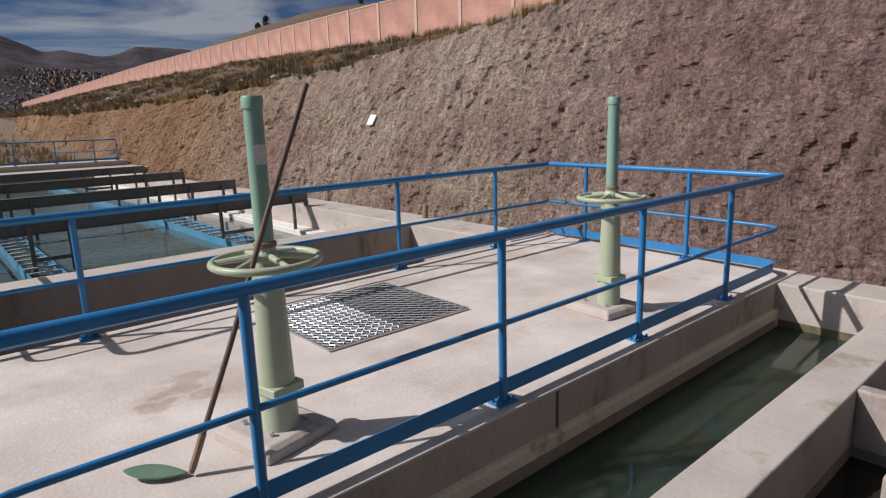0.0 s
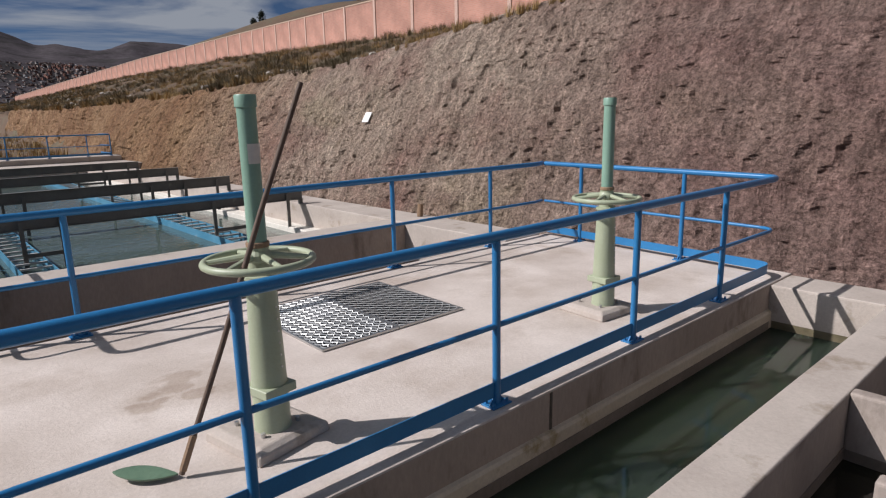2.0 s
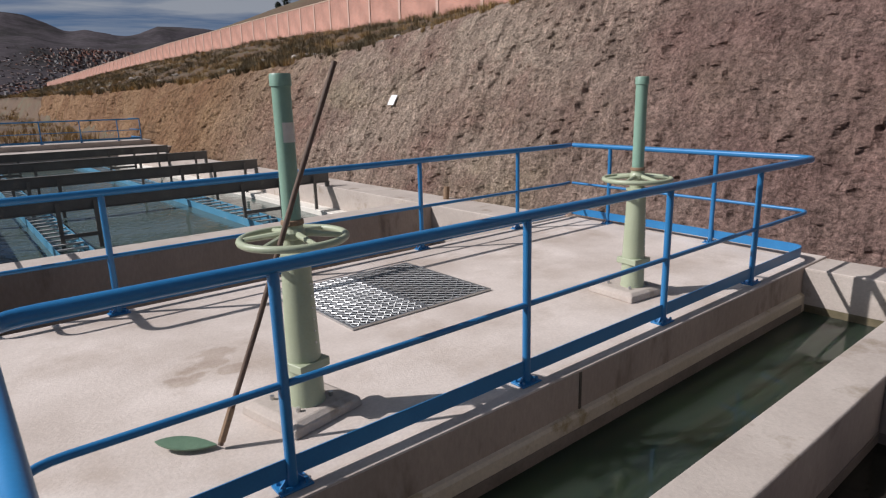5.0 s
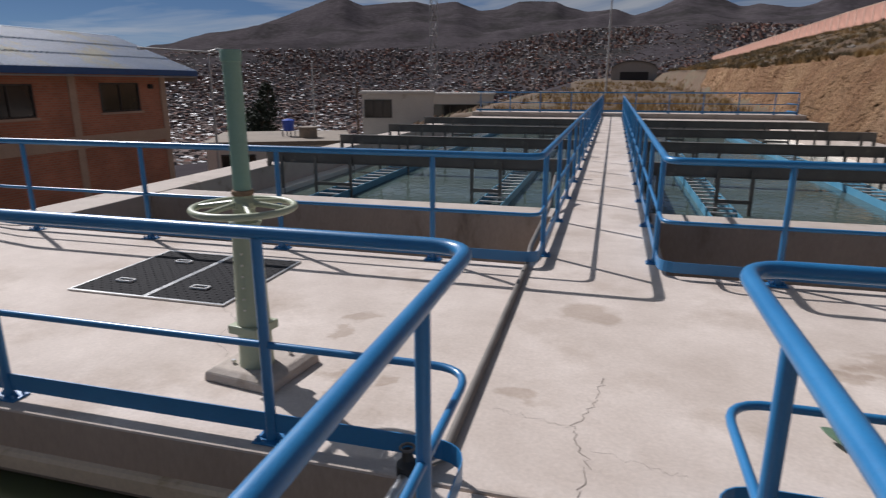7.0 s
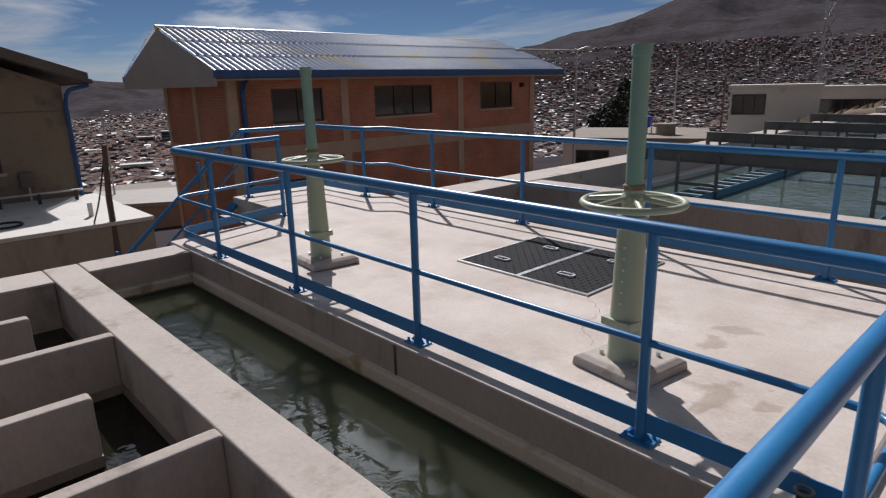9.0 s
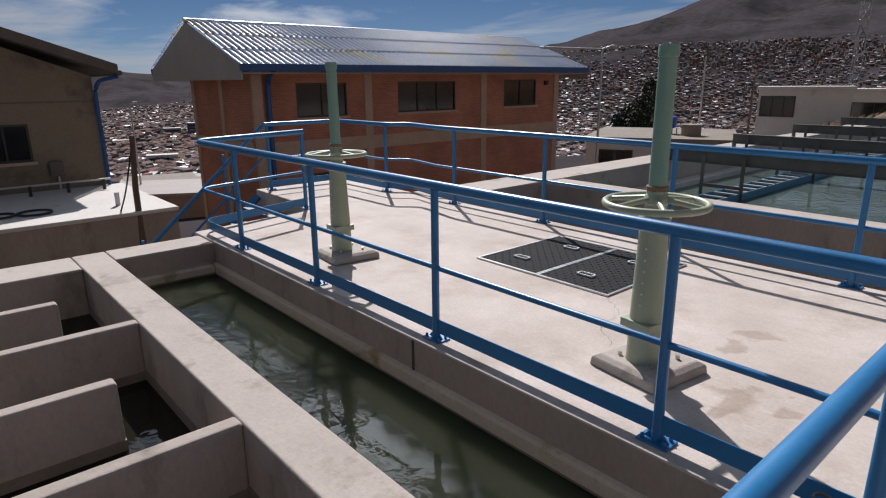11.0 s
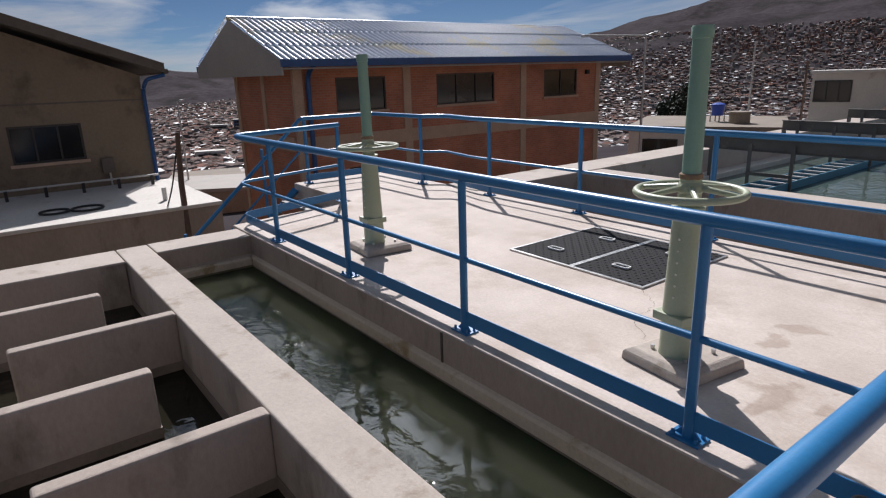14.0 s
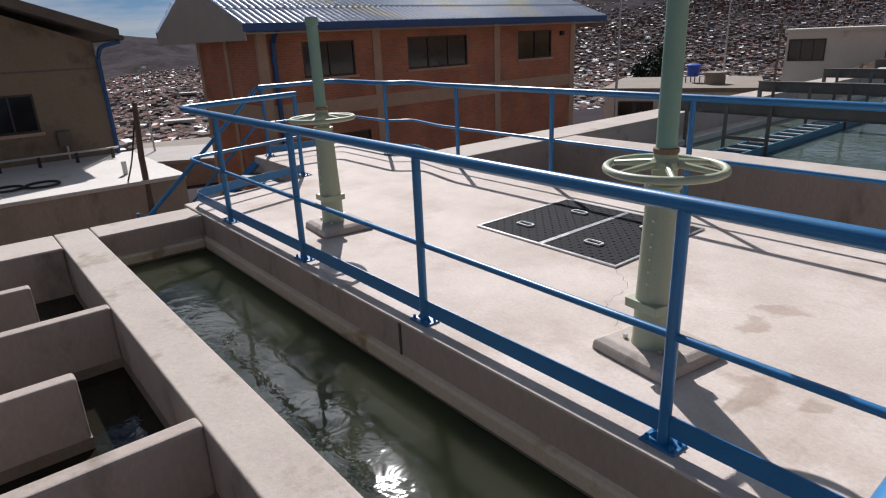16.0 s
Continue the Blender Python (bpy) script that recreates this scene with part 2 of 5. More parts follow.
M_BLUEDARK = mat("blue_gutter_paint", (0.012, 0.065, 0.2), (0.016, 0.085, 0.25), 0.4, scale=2, fine=30)
M_DARKROOF = mat("dark_roof_edge", (0.10, 0.085, 0.07), (0.15, 0.125, 0.1), 0.8, scale=1, fine=12)
M_TANKBLUE = mat("blue_plastic", (0.02, 0.07, 0.42), (0.03, 0.09, 0.5), 0.4, scale=2, fine=20)
M_FARBLUE = mat("dusty_blue_cladding", (0.06, 0.1, 0.19), (0.09, 0.14, 0.25), 0.6, scale=0.05, fine=2, bump=0)
M_POLE = mat("pale_pole", (0.45, 0.44, 0.42), (0.55, 0.54, 0.52), 0.5, 0.3, scale=2, fine=20)
M_PINK = mat("pink_pillar_concrete", (0.5, 0.35, 0.28), (0.57, 0.41, 0.33), 0.9, scale=1, fine=12)
M_PAPER = mat("white_board", (0.78, 0.77, 0.74), (0.82, 0.81, 0.78), 0.6, scale=3, fine=20)
M_CABLE = mat("black_rubber", (0.015, 0.015, 0.015), (0.03, 0.03, 0.03), 0.6, scale=5, fine=50)
M_CRACK = mat("dark_joint", (0.06, 0.05, 0.04), (0.12, 0.1, 0.08), 0.95, scale=9, fine=60)


def brick_mat(name, c1, c2, mortar, w, h):
    m = bpy.data.materials.new(name)
    m.use_nodes = True
    nt = m.node_tree
    b = nt.nodes["Principled BSDF"]
    b.inputs["Roughness"].default_value = 0.9
    co = nt.nodes.new("ShaderNodeTexCoord")
    sp = nt.nodes.new("ShaderNodeSeparateXYZ")
    ad = nt.nodes.new("ShaderNodeMath")
    cb = nt.nodes.new("ShaderNodeCombineXYZ")
    bt = nt.nodes.new("ShaderNodeTexBrick")
    nz = nt.nodes.new("ShaderNodeTexNoise")
    nz.inputs["Scale"].default_value = 0.7
    nz.inputs["Detail"].default_value = 6
    mx = nt.nodes.new("ShaderNodeMix")
    mx.data_type, mx.blend_type = "RGBA", "MULTIPLY"
    mx.inputs["Factor"].default_value = 1
    mr = nt.nodes.new("ShaderNodeMapRange")
    mr.inputs["From Min"].default_value, mr.inputs["From Max"].default_value = 0.3, 0.7
    mr.inputs["To Min"].default_value, mr.inputs["To Max"].default_value = 0.75, 1.15
    L = nt.links.new
    L(co.outputs["Object"], sp.inputs[0])
    L(sp.outputs["X"], ad.inputs[0])
    L(sp.outputs["Y"], ad.inputs[1])
    L(ad.outputs[0], cb.inputs["X"])
    L(sp.outputs["Z"], cb.inputs["Y"])
    L(cb.outputs[0], bt.inputs["Vector"])
    L(co.outputs["Object"], nz.inputs["Vector"])
    bt.inputs["Color1"].default_value, bt.inputs["Color2"].default_value, bt.inputs["Mortar"].default_value = (*c1, 1), (*c2, 1), (*mortar, 1)
    bt.inputs["Scale"].default_value = 1
    bt.inputs["Brick Width"].default_value, bt.inputs["Row Height"].default_value, bt.inputs["Mortar Size"].default_value = w, h, 0.012
    L(nz.outputs["Fac"], mr.inputs["Value"])
    L(bt.outputs["Color"], mx.inputs["A"])
    L(mr.outputs["Result"], mx.inputs["B"])
    L(mx.outputs["Result"], b.inputs["Base Color"])
    return m


M_BRICK = brick_mat("orange_brick", (0.41, 0.148, 0.085), (0.49, 0.19, 0.11), (0.37, 0.235, 0.165), 0.25, 0.09)
M_BRICKP = brick_mat("pink_brick", (0.44, 0.21, 0.15), (0.5, 0.25, 0.18), (0.45, 0.29, 0.23), 0.25, 0.1)


def rock_mat():
    """Bare cut rock: beds, vertical runs, pits with their shade in the colour, and reddish and ochre zones."""
    m = bpy.data.materials.new("cut_rock")
    m.use_nodes = True
    nt = m.node_tree
    N, L = nt.nodes.new, nt.links.new
    b = nt.nodes["Principled BSDF"]
    b.inputs["Roughness"].default_value = 0.95
    b.inputs["Specular IOR Level"].default_value = 0.2
    co = N("ShaderNodeTexCoord")

    def nz(scale, stretch, d=6, r=0.65, dist=0.0):
        mp = N("ShaderNodeMapping")
        mp.inputs["Scale"].default_value = stretch
        n = N("ShaderNodeTexNoise")
        n.inputs["Scale"].default_value, n.inputs["Detail"].default_value, n.inputs["Roughness"].default_value, n.inputs["Distortion"].default_value = scale, d, r, dist
        L(co.outputs["Object"], mp.inputs["Vector"])
        L(mp.outputs["Vector"], n.inputs["Vector"])
        return n.outputs["Fac"]

    def rng(v, lo, hi, a=0.0, c=1.0):
        r = N("ShaderNodeMapRange")
        for k, x in (("From Min", lo), ("From Max", hi), ("To Min", a), ("To Max", c)):
            r.inputs[k].default_value = x
        L(v, r.inputs["Value"])
        return r.outputs["Result"]

    def mix(f, a, c, mode="MIX"):
        x = N("ShaderNodeMix")
        x.data_type, x.blend_type = "RGBA", mode
        for v, k in ((f, "Factor"), (a, "A"), (c, "B")):
            if isinstance(v, tuple):
                x.inputs[k].default_value = (*v, 1)
            elif isinstance(v, float):
                x.inputs[k].default_value = v
            else:
                L(v, x.inputs[k])
        return x.outputs["Result"]
    col = mix(rng(nz(0.5, (1, 1, 1)), 0.35, 0.65), (0.39, 0.29, 0.222), (0.52, 0.41, 0.318))
    col = mix(rng(nz(0.2, (1, 1, 1.6)), 0.47, 0.62, 0.0, 0.85), col, (0.3, 0.178, 0.142))
    col = mix(rng(nz(0.26, (1, 1, 1.8)), 0.52, 0.64, 0.0, 0.6), col, (0.42, 0.34, 0.23))
    sep = N("ShaderNodeSeparateXYZ")
    L(co.outputs["Object"], sep.inputs[0])
    ochre = rng(sep.outputs["Y"], 13.0, 23.0)
    col = mix(ochre, col, mix(rng(nz(0.35, (1, 1, 1)), 0.35, 0.65), (0.26, 0.145, 0.078), (0.37, 0.235, 0.13)))
    col = mix(rng(sep.outputs["Y"], 6.5, 1.5, 0.0, 0.75), col, mix(rng(nz(0.6, (1, 1, 1.5)), 0.35, 0.65), (0.26, 0.163, 0.14), (0.35, 0.235, 0.2)))
    runs = nz(1.4, (3.2, 3.2, 0.75), 7, 0.7, 0.3)
    beds = nz(2.2, (1.6, 1.6, 4.5), 7, 0.75, 0.2)
    grit = nz(16.0, (1, 1, 1.3), 6, 0.8)
    col = mix(1.0, col, rng(runs, 0.3, 0.7, 0.6, 1.45), "MULTIPLY")
    col = mix(1.0, col, rng(grit, 0.33, 0.67, 0.36, 1.7), "MULTIPLY")
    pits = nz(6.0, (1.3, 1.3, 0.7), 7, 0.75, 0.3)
    # recess shade painted in: pits and beds darken where the bump sinks
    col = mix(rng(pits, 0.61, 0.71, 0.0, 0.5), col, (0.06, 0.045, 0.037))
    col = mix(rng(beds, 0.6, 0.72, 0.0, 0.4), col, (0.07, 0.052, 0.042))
    L(col, b.inputs["Base Color"])
    add = N("ShaderNodeMath")
    add.operation = "ADD"
    L(rng(grit, 0.0, 1.0, 0.0, 1.5), add.inputs[0])
    L(rng(beds, 0.45, 0.7, 1.1, 0.0), add.inputs[1])
    add2 = N("ShaderNodeMath")
    add2.operation = "ADD"
    L(add.outputs[0], add2.inputs[0])
    L(rng(runs, 0.2, 0.8, 0.0, 2.2), add2.inputs[1])
    bp = N("ShaderNodeBump")
    bp.inputs["Strength"].default_value, bp.inputs["Distance"].default_value = 1.0, 0.05
    add3 = N("ShaderNodeMath")
    add3.operation = "ADD"
    L(add2.outputs[0], add3.inputs[0])
    L(rng(pits, 0.45, 0.75, 1.3, 0.0), add3.inputs[1])
    L(add3.outputs[0], bp.inputs["Height"])
    L(bp.outputs["Normal"], b.inputs["Normal"])
    return m


M_ROCK = rock_mat()


def water_mat(name, col, rough, scale, strength, depth=0.03, calm=None):
    m = bpy.data.materials.new(name)
    m.use_nodes = True
    nt = m.node_tree
    b = nt.nodes["Principled BSDF"]
    b.inputs["Base Color"].default_value = (*col, 1)
    b.inputs["Roughness"].default_value = rough
    b.inputs["IOR"].default_value = 1.33
    co = nt.nodes.new("ShaderNodeTexCoord")
    n1 = nt.nodes.new("ShaderNodeTexNoise")
    n1.inputs["Scale"].default_value, n1.inputs["Detail"].default_value, n1.inputs["Distortion"].default_value = scale, 3, 0.8
    n2 = nt.nodes.new("ShaderNodeTexNoise")
    n2.inputs["Scale"].default_value, n2.inputs["Detail"].default_value = 0.35, 4
    cr = nt.nodes.new("ShaderNodeMix")
    cr.data_type = "RGBA"
    cr.inputs["A"].default_value = (*col, 1)
    cr.inputs["B"].default_value = (col[0] * 1.5, col[1] * 1.35, col[2] * 1.25, 1)
    bp = nt.nodes.new("ShaderNodeBump")
    bp.inputs["Strength"].default_value, bp.inputs["Distance"].default_value = strength, depth
    L = nt.links.new
    L(co.outputs["Object"], n1.inputs["Vector"])
    L(co.outputs["Object"], n2.inputs["Vector"])
    L(n2.outputs["Fac"], cr.inputs["Factor"])
    L(cr.outputs["Result"], b.inputs["Base Color"])
    L(n1.outputs["Fac"], bp.inputs["Height"])
    L(bp.outputs["Normal"], b.inputs["Normal"])
    if name in ("murky_green_water", "deep_green_water"):
        # turbid water scatters light sideways
        m.node_tree.nodes["Principled BSDF"].subsurface_method = "BURLEY"
        b.inputs["Subsurface Weight"].default_value = 1.0
        b.inputs["Subsurface Radius"].default_value = (0.5, 0.6, 0.4)
        b.inputs["Subsurface Scale"].default_value = 0.6
    if calm:
        sp = nt.nodes.new("ShaderNodeSeparateXYZ")
        L(co.outputs["Object"], sp.inputs[0])
        rg = nt.nodes.new("ShaderNodeMapRange")
        for k, v in (("From Min", calm[0]), ("From Max", calm[1]), ("To Min", strength), ("To Max", strength * 0.12)):
            rg.inputs[k].default_value = v
        L(sp.outputs["Y"], rg.inputs["Value"])
        L(rg.outputs["Result"], bp.inputs["Strength"])
        # the sky reflection's edge is drawn in: specular level drops on the calm side
        wob = nt.nodes.new("ShaderNodeMath")
        wob.operation = "MULTIPLY_ADD"
        wob.inputs[1].default_value = 0.3
        L(n1.outputs["Fac"], wob.inputs[0])
        L(sp.outputs["Y"], wob.inputs[2])
        fl = nt.nodes.new("ShaderNodeMapRange")
        for k, v in (("From Min", -0.46), ("From Max", -0.36), ("To Min", 0.5), ("To Max", 0.03)):
            fl.inputs[k].default_value = v
        L(wob.outputs[0], fl.inputs["Value"])
        L(fl.outputs["Result"], b.inputs["Specular IOR Level"])
    return m


M_WATER = water_mat("murky_green_water", (0.03, 0.035, 0.023), 0.03, 4.6, 0.15, calm=(-0.75, -0.4))
M_WATERR = water_mat("deep_green_water", (0.023, 0.035, 0.024), 0.05, 2.5, 0.06)
M_WATERD = water_mat("dark_water", (0.012, 0.012, 0.008), 0.04, 6.0, 0.15)
M_WATERT = water_mat("tank_water", (0.06, 0.088, 0.08), 0.05, 5.0, 0.25)


# ---- mesh tools ----
def finish(ob_name, bm, material, smooth=False):
    me = bpy.data.meshes.new(ob_name)
    bmesh.ops.recalc_face_normals(bm, faces=bm.faces)
    bm.to_mesh(me)
    bm.free()
    me.materials.append(material)
    if smooth:
        me.shade_smooth()
        me.set_sharp_from_angle(angle=radians(42))
    return me


def part(name, bm, material, parent=None, label="", smooth=False):
    ob = new(name, finish(name, bm, material, smooth))
    if parent is not None:
        ob.parent = parent
    if label:
        tagged(ob, label)
    return ob


def piece(name, me, parent, m=None):
    ob = new(name, me)
    ob.parent = parent
    if m is not None:
        ob.matrix_basis = m
    return ob


def empty(name, x=0, y=0, z=0, label="", category="", group="", kind=""):
    ob = new(name)
    ob.location = (x, y, z)
    return tagged(ob, label, category, group, kind)


def box(bm, x0, x1, y0, y1, z0, z1, bevel=0.0):
    b2 = bmesh.new()
    r = bmesh.ops.create_cube(b2, size=1)
    for v in b2.verts:
        v.co = Vector(((x0 + x1) / 2 + v.co.x * (x1 - x0), (y0 + y1) / 2 + v.co.y * (y1 - y0), (z0 + z1) / 2 + v.co.z * (z1 - z0)))
    if bevel:
        bmesh.ops.bevel(b2, geom=b2.edges[:], offset=bevel, segments=3, profile=0.5, affect="EDGES")
    merge(bm, b2)
    return bm


def merge(bm, b2):
    me = bpy.data.meshes.new("tmp")
    b2.to_mesh(me)
    b2.free()
    bm.from_mesh(me)
    bpy.data.meshes.remove(me)


def B(*a, **k):
    return box(bmesh.new(), *a, **k)


def prism(pts, z0, z1, bevel=0.0):
    bm = bmesh.new()
    lo = [bm.verts.new((x, y, z0)) for x, y in pts]
    hi = [bm.verts.new((x, y, z1)) for x, y in pts]
    n = len(pts)
    bm.faces.new(lo[::-1])
    bm.faces.new(hi)
    for i in range(n):
        bm.faces.new((lo[i], lo[(i + 1) % n], hi[(i + 1) % n], hi[i]))
    if bevel:
        bmesh.ops.bevel(bm, geom=[e for e in bm.edges if abs(e.verts[0].co.z - z1) < 1e-6 and abs(e.verts[1].co.z - z1) < 1e-6],
                        offset=bevel, segments=2, profile=0.5, affect="EDGES")
    return bm


def rounded(pts, r, n=6):
    """A polyline with its inner corners rounded."""
    pts = [Vector(p) for p in pts]
    out = [pts[0]]
    for a, b, c in zip(pts, pts[1:], pts[2:]):
        u, w = (a - b), (c - b)
        k = min(r, u.length * 0.45, w.length * 0.45)
        p, q = b + u.normalized() * k, b + w.normalized() * k
        for i in range(n + 1):
            t = i / n
            out.append(p * (1 - t) ** 2 + b * 2 * t * (1 - t) + q * t * t)
    out.append(pts[-1])
    return out


def tube(bm, pts, r, seg=10, r2=None, cap=True):
    pts = [Vector(p) for p in pts]
    rings = []
    n = len(pts)
    for i, p in enumerate(pts):
        d = (pts[min(i + 1, n - 1)] - pts[max(i - 1, 0)]).normalized()
        ref = Vector((0, 0, 1)) if abs(d.z) < 0.9 else Vector((1, 0, 0))
        a = d.cross(ref).normalized()
        b = a.cross(d)
        rad = r if r2 is None else r + (r2 - r) * i / (n - 1)
        rings.append([bm.verts.new(p + (a * math.cos(k * 2 * math.pi / seg) + b * math.sin(k * 2 * math.pi / seg)) * rad) for k in range(seg)])
    for A, C in zip(rings, rings[1:]):
        for k in range(seg):
            bm.faces.new((A[k], A[(k + 1) % seg], C[(k + 1) % seg], C[k]))
    if cap:
        bm.faces.new(rings[0][::-1])
        bm.faces.new(rings[-1])
    return bm


def T(pts, r, seg=10, r2=None):
    return tube(bmesh.new(), pts, r, seg, r2)


def strip(pts, z0, z1, th):
    """An upright board that follows a path."""
    bm = bmesh.new()
    n = len(pts)
    rows = []
    for i, p in enumerate(pts):
        d = Vector(pts[min(i + 1, n - 1)]) - Vector(pts[max(i - 1, 0)])
        nn = Vector((-d.y, d.x, 0)).normalized() * th / 2
        p = Vector((p[0], p[1], 0))
        rows.append([bm.verts.new(p + s * nn + Vector((0, 0, z))) for s, z in ((-1, z0), (1, z0), (1, z1), (-1, z1))])
    for a, b in zip(rows, rows[1:]):
        for k in range(4):
            bm.faces.new((a[k], a[(k + 1) % 4], b[(k + 1) % 4], b[k]))
    bm.faces.new(rows[0])
    bm.faces.new(rows[-1][::-1])
    return bm


def lathe(profile, seg=24):
    bm = bmesh.new()
    rings = [[bm.verts.new((r * math.cos(2 * math.pi * k / seg), r * math.sin(2 * math.pi * k / seg), z)) for k in range(seg)] for r, z in profile]
    for A, C in zip(rings, rings[1:]):
        for k in range(seg):
            bm.faces.new((A[k], A[(k + 1) % seg], C[(k + 1) % seg], C[k]))
    bm.faces.new(rings[0][::-1])
    bm.faces.new(rings[-1])
    return bm


def grid_mesh(name, X, Y, Z, material, smooth=True):
    h, w = X.shape
    verts = np.stack([X.ravel(), Y.ravel(), Z.ravel()], 1)
    i = np.arange(h * w).reshape(h, w)
    f = np.stack([i[:-1, :-1].ravel(), i[:-1, 1:].ravel(), i[1:, 1:].ravel(), i[1:, :-1].ravel()], 1)
    me = bpy.data.meshes.new(name)
    me.from_pydata(verts.tolist(), [], f.tolist())
    me.materials.append(material)
    if smooth:
        me.shade_smooth()
    return new(name, me)


# ---- land ----
SKYLINE = [(-180, 2.5), (-110, 1.8), (-84, 1.5), (-77, 1.14), (-74, 0.8), (-71, 0.5), (-60, 0.9), (-45, 1.5), (-41, 2.4), (-38.6, 3.0), (-36.4, 3.75),
           (-32.6, 4.45), (-30.2, 5.2), (-27, 6.4), (-25.2, 7.1), (-23.9, 7.35), (-22.3, 6.63), (-20.4, 6.7), (-17.9, 7.04), (-16.3, 6.66), (-14, 6.97),
           (-12, 6.32), (-10.4, 6.44), (-8.6, 6.95), (-5.4, 6.87), (-4.3, 6.41), (-2.8, 5.97), (-0.4, 6.17), (1.1, 5.65), (3.2, 6.2), (5.3, 7.2), (7, 6.95),
           (8, 6.6), (9.4, 6.0), (10.8, 6.13), (13, 5.62), (14.4, 5.9), (16, 6.62), (19.3, 6.48), (24, 5.8), (60, 6.0), (120, 4), (180, 2.5)]
TOWN_TOP = [(-180, -2.5), (-80, -2.4), (-72, -1.8), (-60, -1.2), (-45, 0.8), (-38, 2.3), (-29, 2.7), (-19, 2.8), (-13, 3.2), (-9, 3.5), (-4, 4.3), (7, 4.6), (14, 4.3), (40, 4), (180, -2.5)]


def table(rows, a):
    return np.interp(a, [r[0] for r in rows], [r[1] for r in rows])


def crest_z(y):
    return np.interp(y, [-30, -5, 5, 13, 27, 51, 120], [5.2, 4.5, 3.75, 3.1, 2.75, 2.8, 4.0])


def wall_xy(y):
    """The brick boundary wall's line and foot on the hill."""
    return np.interp(y, [-40, 20, 36, 65, 113, 290], [24.5, 26, 26.6, 32, 35, 38.5]), np.interp(y, [-40, 20, 36, 65, 113, 290], [7.4, 6.6, 7.0, 8.8, 10.0, 9.9])


def near_land(x, y):
    road = np.where(y > 31, -0.35 + (y - 31) * 0.02, -3.2)
    left = -5.2 - np.clip(-x - 30, 0, 200) * 0.11
    z = np.where(x < -9, left, np.where(y > 31, road, -3.2))
    blend = np.clip((-x - 10) / 8, 0, 1)
    z = np.where((y > 31) & (x < -10), road * (1 - blend) + left * blend, z)
    cz = crest_z(y)
    wx, wz = wall_xy(y)
    t = np.clip((x - 8.6) / 1.9, 0, 1)
    face = np.where(y > 31, road, -1.2) * (1 - t) + (cz - 0.35) * t - 3.2 * t * (1 - t)
    s = np.clip((x - 10.5) / (wx - 10.5), 0, 1)
    bank = (cz - 0.35) + (wz - cz + 0.35) * s
    up = bank + np.clip(x - wx, 0, 400) * 0.03
    up = up + np.where(x > wx, 1, 0) * np.clip((x - wx) / 12, 0, 1) * 15 * np.exp(-((x - 82) / 36) ** 2 - ((y - 120) / 62) ** 2)
    return np.where(x > 10.5, up, np.where(x > 7.3, face, z))


def fbm(x, y, s, seed=0.0):
    return np.array([noise.fractal(Vector((a * s, b * s, seed)), 0.9, 2.1, 5) for a, b in zip(x.ravel(), y.ravel())]).reshape(x.shape)


def land_z(x, y):
    r = np.hypot(x, y) + 1e-6
    az = np.degrees(np.arctan2(x, y))
    S, TT = table(SKYLINE, az), table(TOWN_TOP, az)
    lr = np.log(r)
    knots = np.log(np.array([60, 220, 520, 1000, 1900, 3300, 4200]))
    els = [np.full_like(r, -10.6), np.full_like(r, -10.2), np.full_like(r, -7.4), np.minimum(-3.6, TT - 1.5), TT, S, S * 0.6]
    el = els[0].copy()
    for k in range(6):
        t = np.clip((lr - knots[k]) / (knots[k + 1] - knots[k]), 0, 1)
        el = np.where(lr > knots[k], els[k] * (1 - t) + els[k + 1] * t, el)
    far = 1.5 + r * np.tan(np.radians(el))
    hill = np.clip((az - 1) / 6, 0, 1) * (az < 150)
    r0, r1 = 62 + hill * 260, 125 + hill * 330
    front = np.clip(1 - np.abs(az - 1) / 14, 0, 1)
    r0, r1 = np.maximum(r0, front * 230), np.maximum(r1, front * 330)
    w = np.clip((r - r0) / (r1 - r0), 0, 1)
    w = w * w * (3 - 2 * w)
    return near_land(x, y) * (1 - w) + far * w


def build_land():
    az = np.radians(np.concatenate([np.arange(-180, -95, 5), np.arange(-95, -45, 0.7), np.arange(-45, 25, 0.35), np.arange(25, 75, 0.7), np.arange(75, 181, 5)]))
    rr = np.concatenate([[0.5, 4], np.geomspace(7, 4200, 150)])
    A, R = np.meshgrid(az, rr)
    X, Y = np.sin(A) * R, np.cos(A) * R
    Z = land_z(X, Y)
    rough = fbm(X, Y, 0.004, 3.0) * np.clip((R - 700) / 2500, 0, 1) * 9 + fbm(X, Y, 0.0022, 7.0) * 42 * np.clip((R - 1500) / 700, 0, 1) * np.clip((3250 - R) / 500, 0, 1) + fbm(X, Y, 0.25, 1.0) * 0.12 * ((X > 10) | (Y > 33))
    Z = Z + rough
    Z[R > 3800] = -500
    ob = grid_mesh("ground", X, Y, Z, M_SOIL)
    ob.data.materials.append(M_FAR)
    mid = (R > 330) | ((R > 75) & (np.degrees(A) < -4)) | ((R > 26) & (np.degrees(A) < -22))
    mid = mid[:-1, :-1].ravel()
    ob.data.polygons.foreach_set("material_index", mid.astype(np.int32))
    tagged(ob, "dry brown hillside and valley ground with haze-tinted distant mountains", "ground", kind="structure")


build_land()


